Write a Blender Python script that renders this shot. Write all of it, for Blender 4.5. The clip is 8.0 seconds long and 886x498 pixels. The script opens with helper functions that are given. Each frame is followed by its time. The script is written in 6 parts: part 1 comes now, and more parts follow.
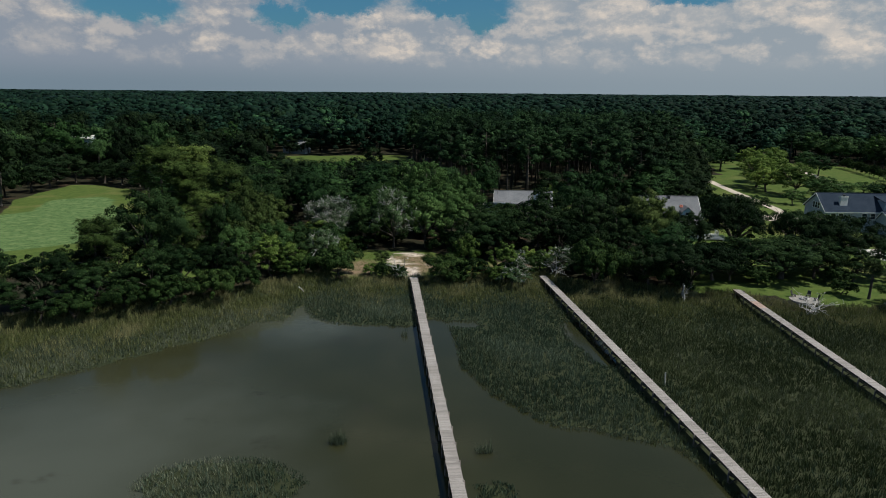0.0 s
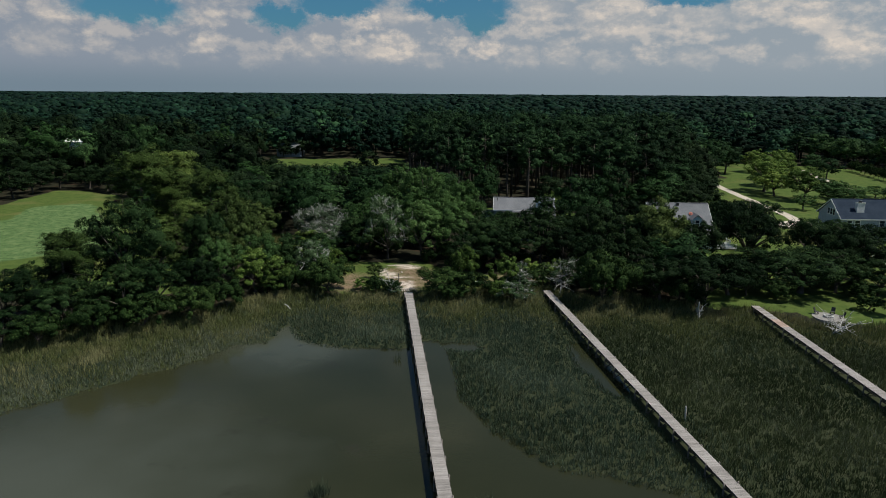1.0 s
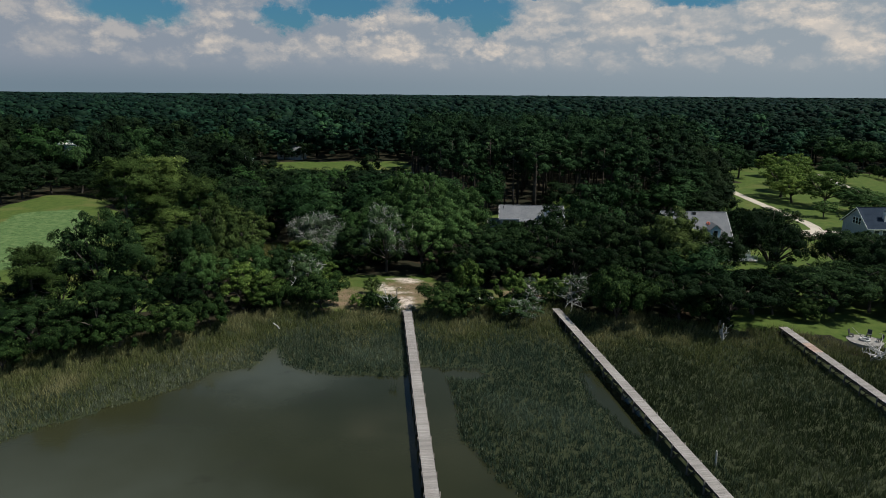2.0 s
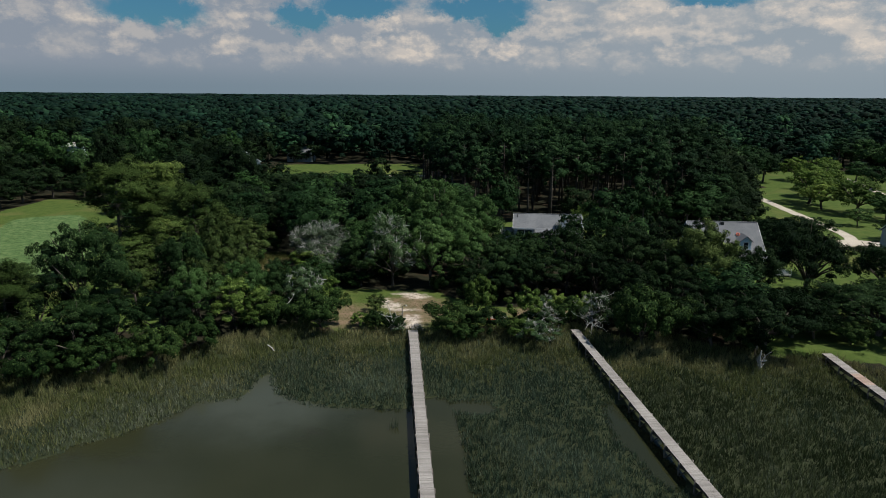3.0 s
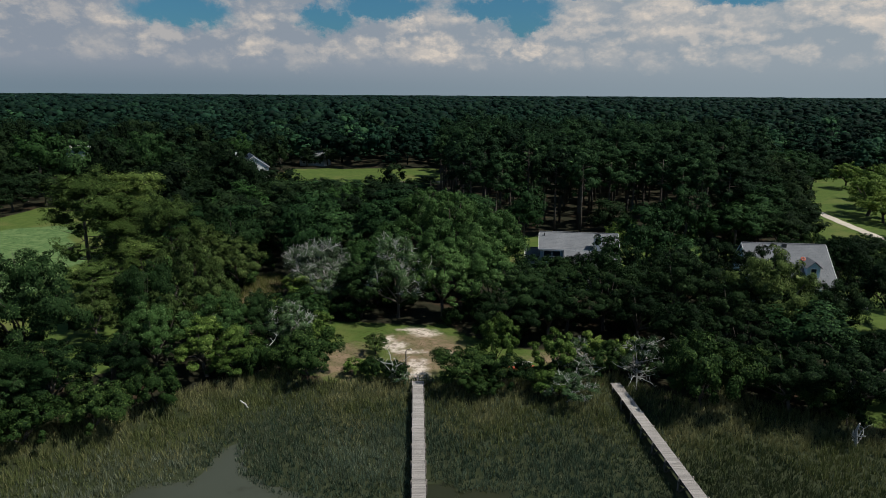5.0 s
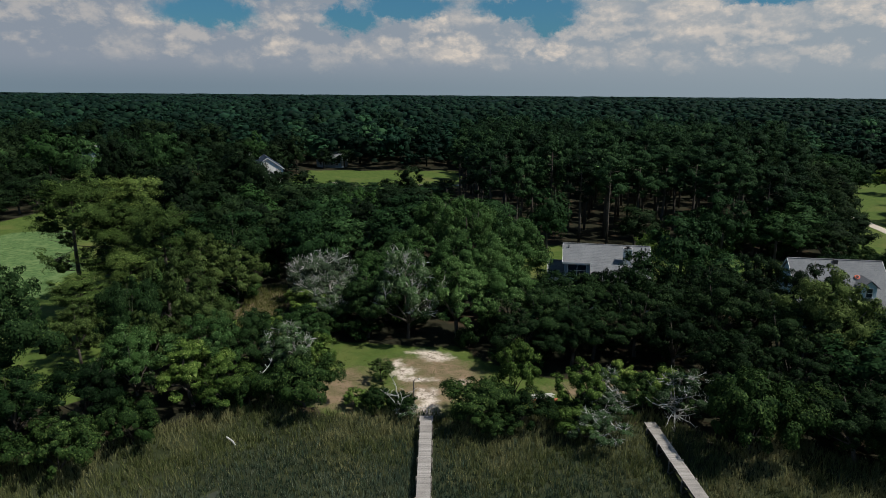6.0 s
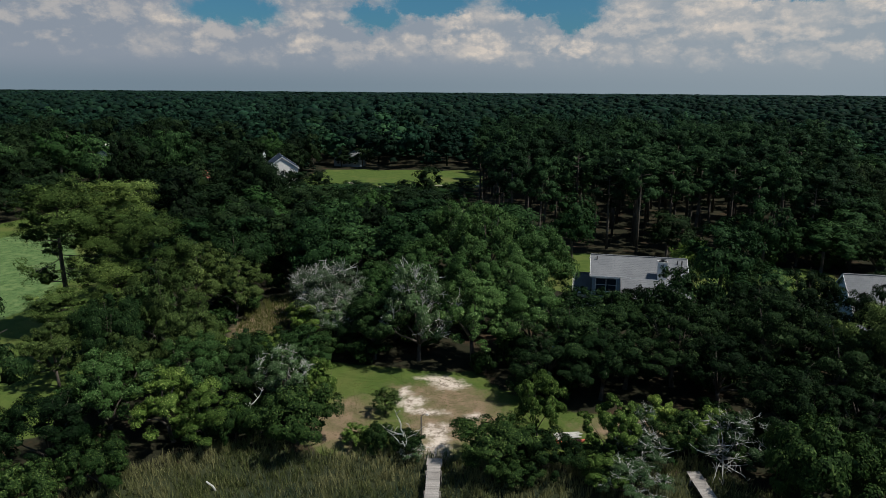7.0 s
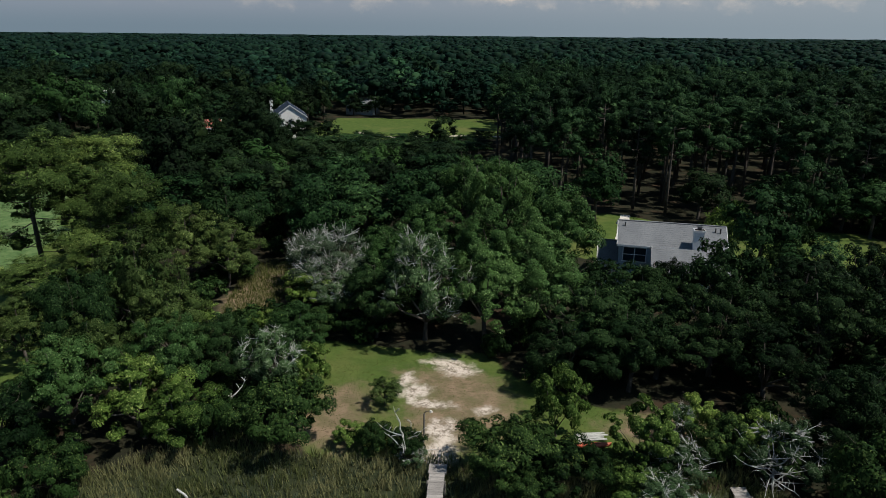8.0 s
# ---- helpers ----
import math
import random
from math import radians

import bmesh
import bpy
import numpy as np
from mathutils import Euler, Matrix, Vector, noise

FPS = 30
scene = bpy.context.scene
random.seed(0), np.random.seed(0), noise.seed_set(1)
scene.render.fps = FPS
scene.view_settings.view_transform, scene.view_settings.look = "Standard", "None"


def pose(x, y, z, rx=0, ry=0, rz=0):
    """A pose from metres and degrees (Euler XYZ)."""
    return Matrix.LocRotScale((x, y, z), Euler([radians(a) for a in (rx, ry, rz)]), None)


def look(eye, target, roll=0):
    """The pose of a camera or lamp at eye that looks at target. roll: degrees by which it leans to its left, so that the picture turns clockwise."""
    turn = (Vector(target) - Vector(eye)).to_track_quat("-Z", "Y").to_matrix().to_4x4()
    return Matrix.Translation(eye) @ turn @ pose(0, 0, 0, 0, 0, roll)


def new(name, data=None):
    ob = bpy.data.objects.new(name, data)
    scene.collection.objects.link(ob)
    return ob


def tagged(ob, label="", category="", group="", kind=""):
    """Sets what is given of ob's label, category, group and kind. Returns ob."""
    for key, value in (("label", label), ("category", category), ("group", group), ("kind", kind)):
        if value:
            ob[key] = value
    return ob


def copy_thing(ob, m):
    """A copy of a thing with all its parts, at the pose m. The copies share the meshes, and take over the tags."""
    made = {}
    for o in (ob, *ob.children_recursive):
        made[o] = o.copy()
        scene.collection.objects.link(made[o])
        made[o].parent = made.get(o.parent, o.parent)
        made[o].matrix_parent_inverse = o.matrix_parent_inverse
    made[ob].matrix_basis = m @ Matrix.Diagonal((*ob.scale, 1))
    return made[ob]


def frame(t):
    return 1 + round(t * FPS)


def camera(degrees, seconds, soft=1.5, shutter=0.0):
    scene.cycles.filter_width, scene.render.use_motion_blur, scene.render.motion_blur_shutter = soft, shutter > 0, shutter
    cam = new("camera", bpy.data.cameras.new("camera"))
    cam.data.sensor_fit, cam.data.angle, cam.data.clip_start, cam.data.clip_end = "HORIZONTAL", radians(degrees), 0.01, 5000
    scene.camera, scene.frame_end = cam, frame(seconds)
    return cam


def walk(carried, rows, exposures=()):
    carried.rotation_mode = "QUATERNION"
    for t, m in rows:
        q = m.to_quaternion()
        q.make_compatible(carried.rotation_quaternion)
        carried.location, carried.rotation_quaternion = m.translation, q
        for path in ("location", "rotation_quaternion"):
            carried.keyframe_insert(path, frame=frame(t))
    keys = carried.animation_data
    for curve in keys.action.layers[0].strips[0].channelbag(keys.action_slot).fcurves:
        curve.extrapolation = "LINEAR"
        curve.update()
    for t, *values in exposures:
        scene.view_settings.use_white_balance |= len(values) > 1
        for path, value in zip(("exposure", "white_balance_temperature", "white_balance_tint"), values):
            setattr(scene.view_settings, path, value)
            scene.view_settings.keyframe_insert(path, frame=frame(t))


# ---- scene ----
# ---------- camera and its flight ----------
cam = camera(67.6, 8.0, soft=0.9)
PATH = [
    (0, (1.276, -1.534, 33.793), (1.262, 0.411, 33.326), 0.5),
    (0.5, (1.35, 2.449, 33.891), (1.341, 4.394, 33.426), 0.5),
    (1, (1.475, 6.467, 33.993), (1.466, 8.412, 33.529), 0.4),
    (1.5, (1.687, 10.551, 34.081), (1.675, 12.496, 33.619), 0.4),
    (3, (2.487, 22.976, 34.476), (2.421, 24.922, 34.015), 0.4),
    (3.5, (2.645, 27.241, 34.542), (2.561, 29.186, 34.082), 0.3),
    (4, (2.787, 31.551, 34.565), (2.688, 33.495, 34.105), 0.3),
    (4.5, (2.928, 35.847, 34.563), (2.813, 37.79, 34.103), 0.4),
    (5.8, (3.288, 47.271, 34.534), (3.108, 49.209, 34.074), 0.3),
    (6, (3.339, 49.079, 34.528), (3.142, 51.015, 34.068), 0.4),
    (6.5, (3.421, 53.636, 34.486), (3.188, 55.569, 34.027), 0.4),
    (7, (3.301, 58.211, 34.47), (3.038, 60.137, 34.002), 0.4),
    (7.5, (3.025, 62.928, 34.489), (2.739, 64.833, 33.953), 0.4),
    (8, (2.814, 67.772, 34.476), (2.507, 69.648, 33.855), 0.5),
]
walk(cam, [(t, look(eye, target, roll)) for t, eye, target, roll in PATH])

# ---------- sky, sun and exposure ----------
SUN_WAY = Vector((0.62, -0.09, 1.0)).normalized()
SUN_ELEV = math.asin(SUN_WAY.z)
SUN_ROT = math.atan2(SUN_WAY.x, SUN_WAY.y)
scene.view_settings.exposure = 0.0


# cloud heads: azimuth and height above the horizon in degrees, half width, brightness
HEADS = [(-19.5, 3.7, 1.5, 0.8), (-18.4, 5.4, 1.1, 0.65), (-4.4, 3.6, 1.9, 1.0), (-6.2, 5.5, 1.2, 0.95), (-4.2, 6.2, 1.7, 0.5), (-7.6, 3.7, 1.2, 0.75), (-10.5, 3.5, 1.5, 0.6),
         (-12.6, 3.6, 1.3, 0.55), (-27.2, 3.4, 1.2, 0.55), (-30.5, 3.5, 1.8, 0.4), (-29.5, 5.4, 1.6, 0.6), (3.6, 3.7, 1.4, 0.9), (0.8, 3.9, 1.1, 0.75), (6.8, 6.4, 2.2, 0.55),
         (13.6, 5.9, 3.0, 0.55), (16.2, 6.2, 1.0, 0.65), (19.5, 5.7, 2.4, 0.5), (23.8, 6.4, 1.9, 0.55), (27.6, 5.7, 1.6, 0.7), (30.6, 3.6, 2.1, 0.75), (16.4, 3.0, 1.3, 0.6), (23.6, 3.1, 1.2, 0.55),
         (-22.4, 2.7, 1.2, 0.3), (-15.2, 2.6, 1.3, 0.32), (-1.6, 2.6, 1.3, 0.36), (6.2, 2.8, 1.4, 0.45), (9.6, 3.1, 1.6, 0.5), (13.0, 2.7, 1.2, 0.36), (20.2, 2.8, 1.3, 0.38), (26.8, 2.6, 1.2, 0.32), (-25.2, 2.5, 1.1, 0.25)]
GAPS = [(-24.6, 6.2, 3.2, 1.0), (-13.4, 5.9, 1.8, 0.8), (-9.0, 6.9, 3.2, 0.8), (1.2, 6.9, 3.8, 0.75), (2.6, 5.9, 1.7, 0.7), (19.0, 7.2, 2.4, 0.6), (-27, 8.5, 6, 1.2), (8, 8.6, 9, 0.8)]


def build_world():
    w = bpy.data.worlds.new("sky")
    scene.world = w
    w.use_nodes = True
    nt = w.node_tree
    nt.nodes.clear()
    N, L = nt.nodes.new, nt.links.new

    def math_node(op, a, b=None, c=None):
        n = N("ShaderNodeMath")
        n.operation = op
        for k, v in enumerate((a, b, c)):
            if v is None:
                continue
            if isinstance(v, (int, float)):
                n.inputs[k].default_value = v
            else:
                L(v, n.inputs[k])
        return n.outputs[0]

    def ramp(v, lo, hi):
        n = N("ShaderNodeMapRange")
        n.interpolation_type = "SMOOTHSTEP"
        L(v, n.inputs[0])
        n.inputs[1].default_value, n.inputs[2].default_value = lo, hi
        return n.outputs[0]

    def mix(f, a, b):
        n = N("ShaderNodeMix")
        n.data_type = "RGBA"
        if isinstance(f, (int, float)):
            n.inputs[0].default_value = f
        else:
            L(f, n.inputs[0])
        for k, v in ((6, a), (7, b)):
            if isinstance(v, tuple):
                n.inputs[k].default_value = (*v, 1)
            else:
                L(v, n.inputs[k])
        return n.outputs[2]

    co = N("ShaderNodeTexCoord").outputs["Generated"]
    sep = N("ShaderNodeSeparateXYZ")
    L(co, sep.inputs[0])
    az = math_node("ARCTAN2", sep.outputs[0], sep.outputs[1])
    el = math_node("ARCSINE", sep.outputs[2])

    def field(k, dx, dy, scale, detail, rough, stretch=1.6):
        c = N("ShaderNodeCombineXYZ")
        L(math_node("ADD", az, dx), c.inputs[0])
        L(math_node("MULTIPLY", math_node("ADD", el, dy), stretch), c.inputs[1])
        c.inputs[2].default_value = k
        n = N("ShaderNodeTexNoise")
        n.inputs["Scale"].default_value = scale
        n.inputs["Detail"].default_value = detail
        n.inputs["Roughness"].default_value = rough
        L(c.outputs[0], n.inputs["Vector"])
        return n.outputs[0]

    sky = N("ShaderNodeTexSky")
    sky.sky_type = "NISHITA"
    sky.sun_disc = False
    sky.sun_elevation, sky.sun_rotation = SUN_ELEV, SUN_ROT
    dim = N("ShaderNodeMix")
    dim.data_type, dim.blend_type = "RGBA", "MULTIPLY"
    dim.inputs[0].default_value = 1
    L(sky.outputs[0], dim.inputs[6])
    dim.inputs[7].default_value = (0.022, 0.05, 0.066, 1)
    blue = dim.outputs[2]
    # a grey bank of cumulus with sunlit heads, blue gaps above it and a haze below
    def shifted(v, f, amount):
        return math_node("ADD", v, math_node("MULTIPLY", math_node("SUBTRACT", f, 0.5), amount))

    wa = math_node("ADD", math_node("MULTIPLY", field(1.3, 0.0, 0.0, 15.0, 5.0, 0.62, 1.2), 0.55), math_node("MULTIPLY", field(2.3, 0.4, 0.0, 48.0, 6.0, 0.68, 1.2), 0.5))
    we = math_node("ADD", math_node("MULTIPLY", field(4.3, 0.2, 0.1, 15.0, 5.0, 0.62, 1.2), 0.55), math_node("MULTIPLY", field(5.3, 0.7, 0.1, 48.0, 6.0, 0.68, 1.2), 0.5))
    az_w, el_w = shifted(az, wa, 0.1), shifted(el, we, 0.075)

    def heap(x, y, rx, ry, soft):
        u = math_node("DIVIDE", math_node("SUBTRACT", az_w, radians(x)), radians(rx))
        w_ = math_node("DIVIDE", math_node("SUBTRACT", el_w, radians(y)), radians(ry))
        d = math_node("SQRT", math_node("ADD", math_node("MULTIPLY", u, u), math_node("MULTIPLY", w_, w_)))
        return ramp(d, 1.0 + soft, 1.0 - soft)

    lit = None
    for x, y, wide_, bright in HEADS:
        q = math_node("MULTIPLY", heap(x, y, wide_ * 0.9, wide_ * 0.55, 0.5), bright * 0.85)
        lit = q if lit is None else math_node("MAXIMUM", lit, q)
    gap = None
    for x, y, wide_, tall_ in GAPS:
        q = heap(x, y, wide_ * 1.25, tall_ * 1.25, 0.35)
        gap = q if gap is None else math_node("MAXIMUM", gap, q)
    here = field(3.1, 0.37, 0.0, 11.0, 8.0, 0.6)
    above = field(3.1, 0.376, 0.01, 11.0, 8.0, 0.6)
    relief = ramp(math_node("MULTIPLY", math_node("SUBTRACT", here, above), 9.0), -0.25, 1.1)
    fine, fine_up = field(5.5, 0.9, 0.0, 30.0, 6.0, 0.6), field(5.5, 0.903, 0.005, 30.0, 6.0, 0.6)
    relief_fine = ramp(math_node("MULTIPLY", math_node("SUBTRACT", fine, fine_up), 9.0), -0.8, 1.4)
    lit = math_node("MULTIPLY", lit, math_node("ADD", 0.45, math_node("MULTIPLY", relief_fine, 0.75)))
    lit = math_node("ADD", lit, math_node("MULTIPLY", math_node("MULTIPLY", relief, ramp(el, 0.026, 0.07)), 0.5))
    # overhead and behind, broken cloud
    broken = field(8.7, 1.32, 0.02, 4.6, 5.0, 0.55, 2.2)
    open_ = math_node("MULTIPLY", ramp(broken, 0.66, 0.5), ramp(el, 0.14, 0.24))
    gap = math_node("MAXIMUM", gap, open_)
    sunward = ramp(az, -0.6, 0.55)
    cloud = mix(lit, mix(sunward, (0.275, 0.32, 0.385), (0.33, 0.385, 0.435)), mix(sunward, (0.66, 0.6, 0.54), (0.76, 0.68, 0.6)))
    col = mix(gap, cloud, blue)
    veil = math_node("SUBTRACT", 1.0, ramp(el, 0.002, 0.047))
    col = mix(math_node("MULTIPLY", veil, 0.92), col, mix(sunward, (0.185, 0.255, 0.315), (0.285, 0.352, 0.405)))
    bg = N("ShaderNodeBackground")
    L(col, bg.inputs[0])
    bg.inputs[1].default_value = 0.89
    out = N("ShaderNodeOutputWorld")
    L(bg.outputs[0], out.inputs[0])


build_world()
sun = new("sun", bpy.data.lights.new("sun", "SUN"))
sun.data.energy, sun.data.angle, sun.data.color = 4.9, radians(0.6), (1.0, 0.95, 0.87)
sun.matrix_world = look(SUN_WAY * 200, (0, 0, 0))


# ---------- materials ----------
def shader(name, rough=0.8, spec=0.3, metal=0.0):
    m = bpy.data.materials.new(name)
    m.use_nodes = True
    b = m.node_tree.nodes["Principled BSDF"]
    b.inputs["Roughness"].default_value = rough
    b.inputs["Specular IOR Level"].default_value = spec
    b.inputs["Metallic"].default_value = metal
    return m, m.node_tree, b


def noise_out(nt, scale, detail=4.0, rough=0.55, stretch=None, coords="Object"):
    tc = nt.nodes.new("ShaderNodeTexCoord").outputs[coords]
    if stretch:
        mp = nt.nodes.new("ShaderNodeMapping")
        mp.inputs["Scale"].default_value = stretch
        nt.links.new(tc, mp.inputs[0])
        tc = mp.outputs[0]
    n = nt.nodes.new("ShaderNodeTexNoise")
    n.inputs["Scale"].default_value, n.inputs["Detail"].default_value, n.inputs["Roughness"].default_value = scale, detail, rough
    nt.links.new(tc, n.inputs["Vector"])
    return n.outputs[0]


def blend(nt, f, a, b, mode="MIX"):
    n = nt.nodes.new("ShaderNodeMix")
    n.data_type, n.blend_type = "RGBA", mode
    if isinstance(f, (int, float)):
        n.inputs[0].default_value = f
    else:
        nt.links.new(f, n.inputs[0])
    for k, v in ((6, a), (7, b)):
        if isinstance(v, tuple):
            n.inputs[k].default_value = (*v, 1)
        else:
            nt.links.new(v, n.inputs[k])
    return n.outputs[2]


def step(nt, v, lo, hi):
    n = nt.nodes.new("ShaderNodeMapRange")
    n.interpolation_type = "SMOOTHSTEP"
    nt.links.new(v, n.inputs[0])
    n.inputs[1].default_value, n.inputs[2].default_value = lo, hi
    return n.outputs[0]


def bump(nt, b, v, strength, dist):
    n = nt.nodes.new("ShaderNodeBump")
    n.inputs["Strength"].default_value, n.inputs["Distance"].default_value = strength, dist
    nt.links.new(v, n.inputs["Height"])
    nt.links.new(n.outputs[0], b.inputs["Normal"])


def weathered(name, base, second, scale=1.5, rough=0.8, spec=0.3, fine=14.0, relief=0.02, stretch=None, island=0.0):
    """A surface of two tones: broad stains and fine grain, with a little relief."""
    m, nt, b = shader(name, rough, spec)
    big = noise_out(nt, scale, 5, 0.6, stretch)
    small = noise_out(nt, fine, 4, 0.6, stretch)
    c = blend(nt, step(nt, big, 0.35, 0.68), base, second)
    dark = tuple(v * 0.72 for v in base)
    c = blend(nt, step(nt, small, 0.48, 0.72), c, dark)
    if island:
        g = nt.nodes.new("ShaderNodeNewGeometry")
        n = nt.nodes.new("ShaderNodeMapRange")
        nt.links.new(g.outputs["Random Per Island"], n.inputs[0])
        n.inputs[3].default_value, n.inputs[4].default_value = 1 - island, 1 + island
        h = nt.nodes.new("ShaderNodeHueSaturation")
        nt.links.new(n.outputs[0], h.inputs["Value"])
        nt.links.new(c, h.inputs["Color"])
        c = h.outputs[0]
    nt.links.new(c, b.inputs["Base Color"])
    bump(nt, b, small, 0.4, relief)
    return m


def leaf(name, dark, mid, pale, translucent=0.13, spread=0.5, patch=0.35):
    """Foliage: tone changes from leaf to leaf, from tree to tree and slowly across a crown."""
    m, nt, b = shader(name, 0.65, 0.05)
    g = nt.nodes.new("ShaderNodeNewGeometry").outputs["Random Per Island"]
    c = blend(nt, step(nt, g, -0.2, 0.75), dark, mid)
    # a paler share of leaves, bright enough to paint in sunlit glints too
    c = blend(nt, step(nt, g, 0.72, 1.04), c, pale)
    big = noise_out(nt, patch, 3, 0.5)
    c = blend(nt, step(nt, big, 0.45, 0.72), c, pale if patch < 0.2 else mid)
    r = nt.nodes.new("ShaderNodeObjectInfo").outputs["Random"]
    v = nt.nodes.new("ShaderNodeMapRange")
    nt.links.new(r, v.inputs[0])
    v.inputs[3].default_value, v.inputs[4].default_value = 1 - spread, 1 + spread
    tone = nt.nodes.new("ShaderNodeAttribute")
    tone.attribute_name = "tone"
    both = nt.nodes.new("ShaderNodeMath")
    nt.links.new(v.outputs[0], both.inputs[0])
    nt.links.new(tone.outputs["Fac"], both.inputs[1])
    h = nt.nodes.new("ShaderNodeHueSaturation")
    nt.links.new(both.outputs[0], h.inputs["Value"])
    hue = nt.nodes.new("ShaderNodeMapRange")
    nt.links.new(r, hue.inputs[0])
    hue.inputs[3].default_value, hue.inputs[4].default_value = 0.515, 0.485
    nt.links.new(hue.outputs[0], h.inputs["Hue"])
    nt.links.new(c, h.inputs["Color"])
    c = h.outputs[0]
    nt.links.new(c, b.inputs["Base Color"])
    tr = nt.nodes.new("ShaderNodeBsdfTranslucent")
    nt.links.new(c, tr.inputs[0])
    mx = nt.nodes.new("ShaderNodeMixShader")
    mx.inputs[0].default_value = translucent
    nt.links.new(b.outputs[0], mx.inputs[1])
    nt.links.new(tr.outputs[0], mx.inputs[2])
    nt.links.new(mx.outputs[0], nt.nodes["Material Output"].inputs[0])
    return m


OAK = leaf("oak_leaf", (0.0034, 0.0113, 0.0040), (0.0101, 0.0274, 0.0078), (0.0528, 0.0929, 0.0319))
GREEN = leaf("fresh_leaf", (0.0134, 0.0355, 0.0103), (0.0380, 0.0834, 0.0218), (0.1528, 0.2416, 0.0896))
LIME = leaf("young_leaf", (0.0293, 0.0595, 0.0119), (0.0806, 0.1377, 0.0265), (0.2821, 0.3647, 0.1047))
WOODLEAF = leaf("woodland_leaf", (0.0081, 0.0231, 0.0081), (0.0187, 0.0490, 0.0149), (0.0657, 0.1300, 0.0431))
PALELEAF = leaf("pale_woodland_leaf", (0.0194, 0.0517, 0.0133), (0.0388, 0.0883, 0.0227), (0.0846, 0.1551, 0.0494))
# woodland leaf with the shade of the wood's face put into its colour
WOODSHADE = leaf("shade_dark_wood_leaf", (0.0050, 0.0135, 0.0048), (0.0095, 0.0222, 0.0076), (0.0298, 0.0535, 0.0182))
WOODPINE = leaf("woodland_pine_needle", (0.0059, 0.0183, 0.0072), (0.0131, 0.0355, 0.0132), (0.0516, 0.1069, 0.0395))
# the oak leaf again, darkened to put shade into the crowns
SHADELEAF = leaf("shade_dark_oak_leaf", (0.0027, 0.0085, 0.0033), (0.0072, 0.0203, 0.0060), (0.0410, 0.0733, 0.0261))
SHRUB = leaf("shrub_leaf", (0.0061, 0.0176, 0.0055), (0.0174, 0.0405, 0.0098), (0.0725, 0.1159, 0.0333))
LICHEN = leaf("lichen_leaf", (0.0431, 0.0731, 0.0351), (0.0820, 0.1168, 0.0658), (0.1760, 0.2069, 0.1492))
MOSSY = leaf("mossy_leaf", (0.0226, 0.0476, 0.0179), (0.0518, 0.0951, 0.0371), (0.2043, 0.2585, 0.1613))
NEEDLE = leaf("pine_needle", (0.0161, 0.0318, 0.0092), (0.0457, 0.0751, 0.0198), (0.1558, 0.2059, 0.0705))
PINELEAF = leaf("tall_pine_needle", (0.0216, 0.0420, 0.0107), (0.0607, 0.1001, 0.0230), (0.2068, 0.2737, 0.0820))
# leaves of the far woods: bluish haze is mixed into the greens
FARPALE = leaf("hazed_pale_leaf", (0.0085, 0.0276, 0.0130), (0.0145, 0.0414, 0.0194), (0.0306, 0.0709, 0.0302), 0.2, 0.2, 0.1)
FARLEAF = leaf("hazed_far_leaf", (0.0040, 0.0141, 0.0093), (0.0059, 0.0198, 0.0126), (0.0140, 0.0387, 0.0204), 0.2, 0.2, 0.1)
# skyline sheet: missing crown shade and blue haze are put into its green
SKYLEAF = leaf("shade_haze_leaf", (0.004, 0.012, 0.008), (0.006, 0.016, 0.01), (0.01, 0.024, 0.013), 0.1, 0.2, 0.01)
PALM = leaf("palm_frond", (0.03, 0.05, 0.02), (0.05, 0.08, 0.03), (0.09, 0.11, 0.05))
STRAW = leaf("marsh_blade", (0.0337, 0.0593, 0.0362), (0.0450, 0.0735, 0.0458), (0.1180, 0.1565, 0.1082), 0.25, 0.2, 0.07)
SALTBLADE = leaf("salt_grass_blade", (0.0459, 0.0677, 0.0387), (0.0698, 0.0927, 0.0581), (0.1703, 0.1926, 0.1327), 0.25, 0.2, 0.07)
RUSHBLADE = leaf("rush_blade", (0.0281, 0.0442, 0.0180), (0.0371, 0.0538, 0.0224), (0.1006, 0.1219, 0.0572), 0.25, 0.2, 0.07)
SHOREBLADE = leaf("shore_blade", (0.0613, 0.0837, 0.0291), (0.0956, 0.1177, 0.0438), (0.2145, 0.2126, 0.1020), 0.25, 0.2, 0.12)
TUFT = leaf("lawn_tuft", (0.06, 0.075, 0.02), (0.1, 0.115, 0.035), (0.19, 0.18, 0.07), 0.2)
BARK = weathered("bark", (0.062, 0.053, 0.045), (0.12, 0.108, 0.095), 2.0, 0.95, 0.1, 18, 0.04, (1, 1, 0.25))
DEADWOOD = weathered("dead_wood", (0.38, 0.38, 0.36), (0.52, 0.515, 0.49), 2.0, 0.9, 0.1, 16, 0.02, (1, 1, 0.3))
DECKING = weathered("deck_timber", (0.25, 0.232, 0.215), (0.31, 0.29, 0.27), 0.35, 0.85, 0.2, 9, 0.01, None, 0.2)
REDDECK = weathered("reddish_deck_timber", (0.33, 0.235, 0.19), (0.36, 0.27, 0.22), 0.35, 0.85, 0.2, 9, 0.01, None, 0.2)
PILING = weathered("piling_timber", (0.055, 0.047, 0.04), (0.1, 0.09, 0.08), 1.2, 0.9, 0.2, 12, 0.02, (1, 1, 0.3))
POSTWOOD = weathered("post_timber", (0.15, 0.135, 0.12), (0.22, 0.2, 0.18), 1.2, 0.9, 0.2, 12, 0.02, (1, 1, 0.3))
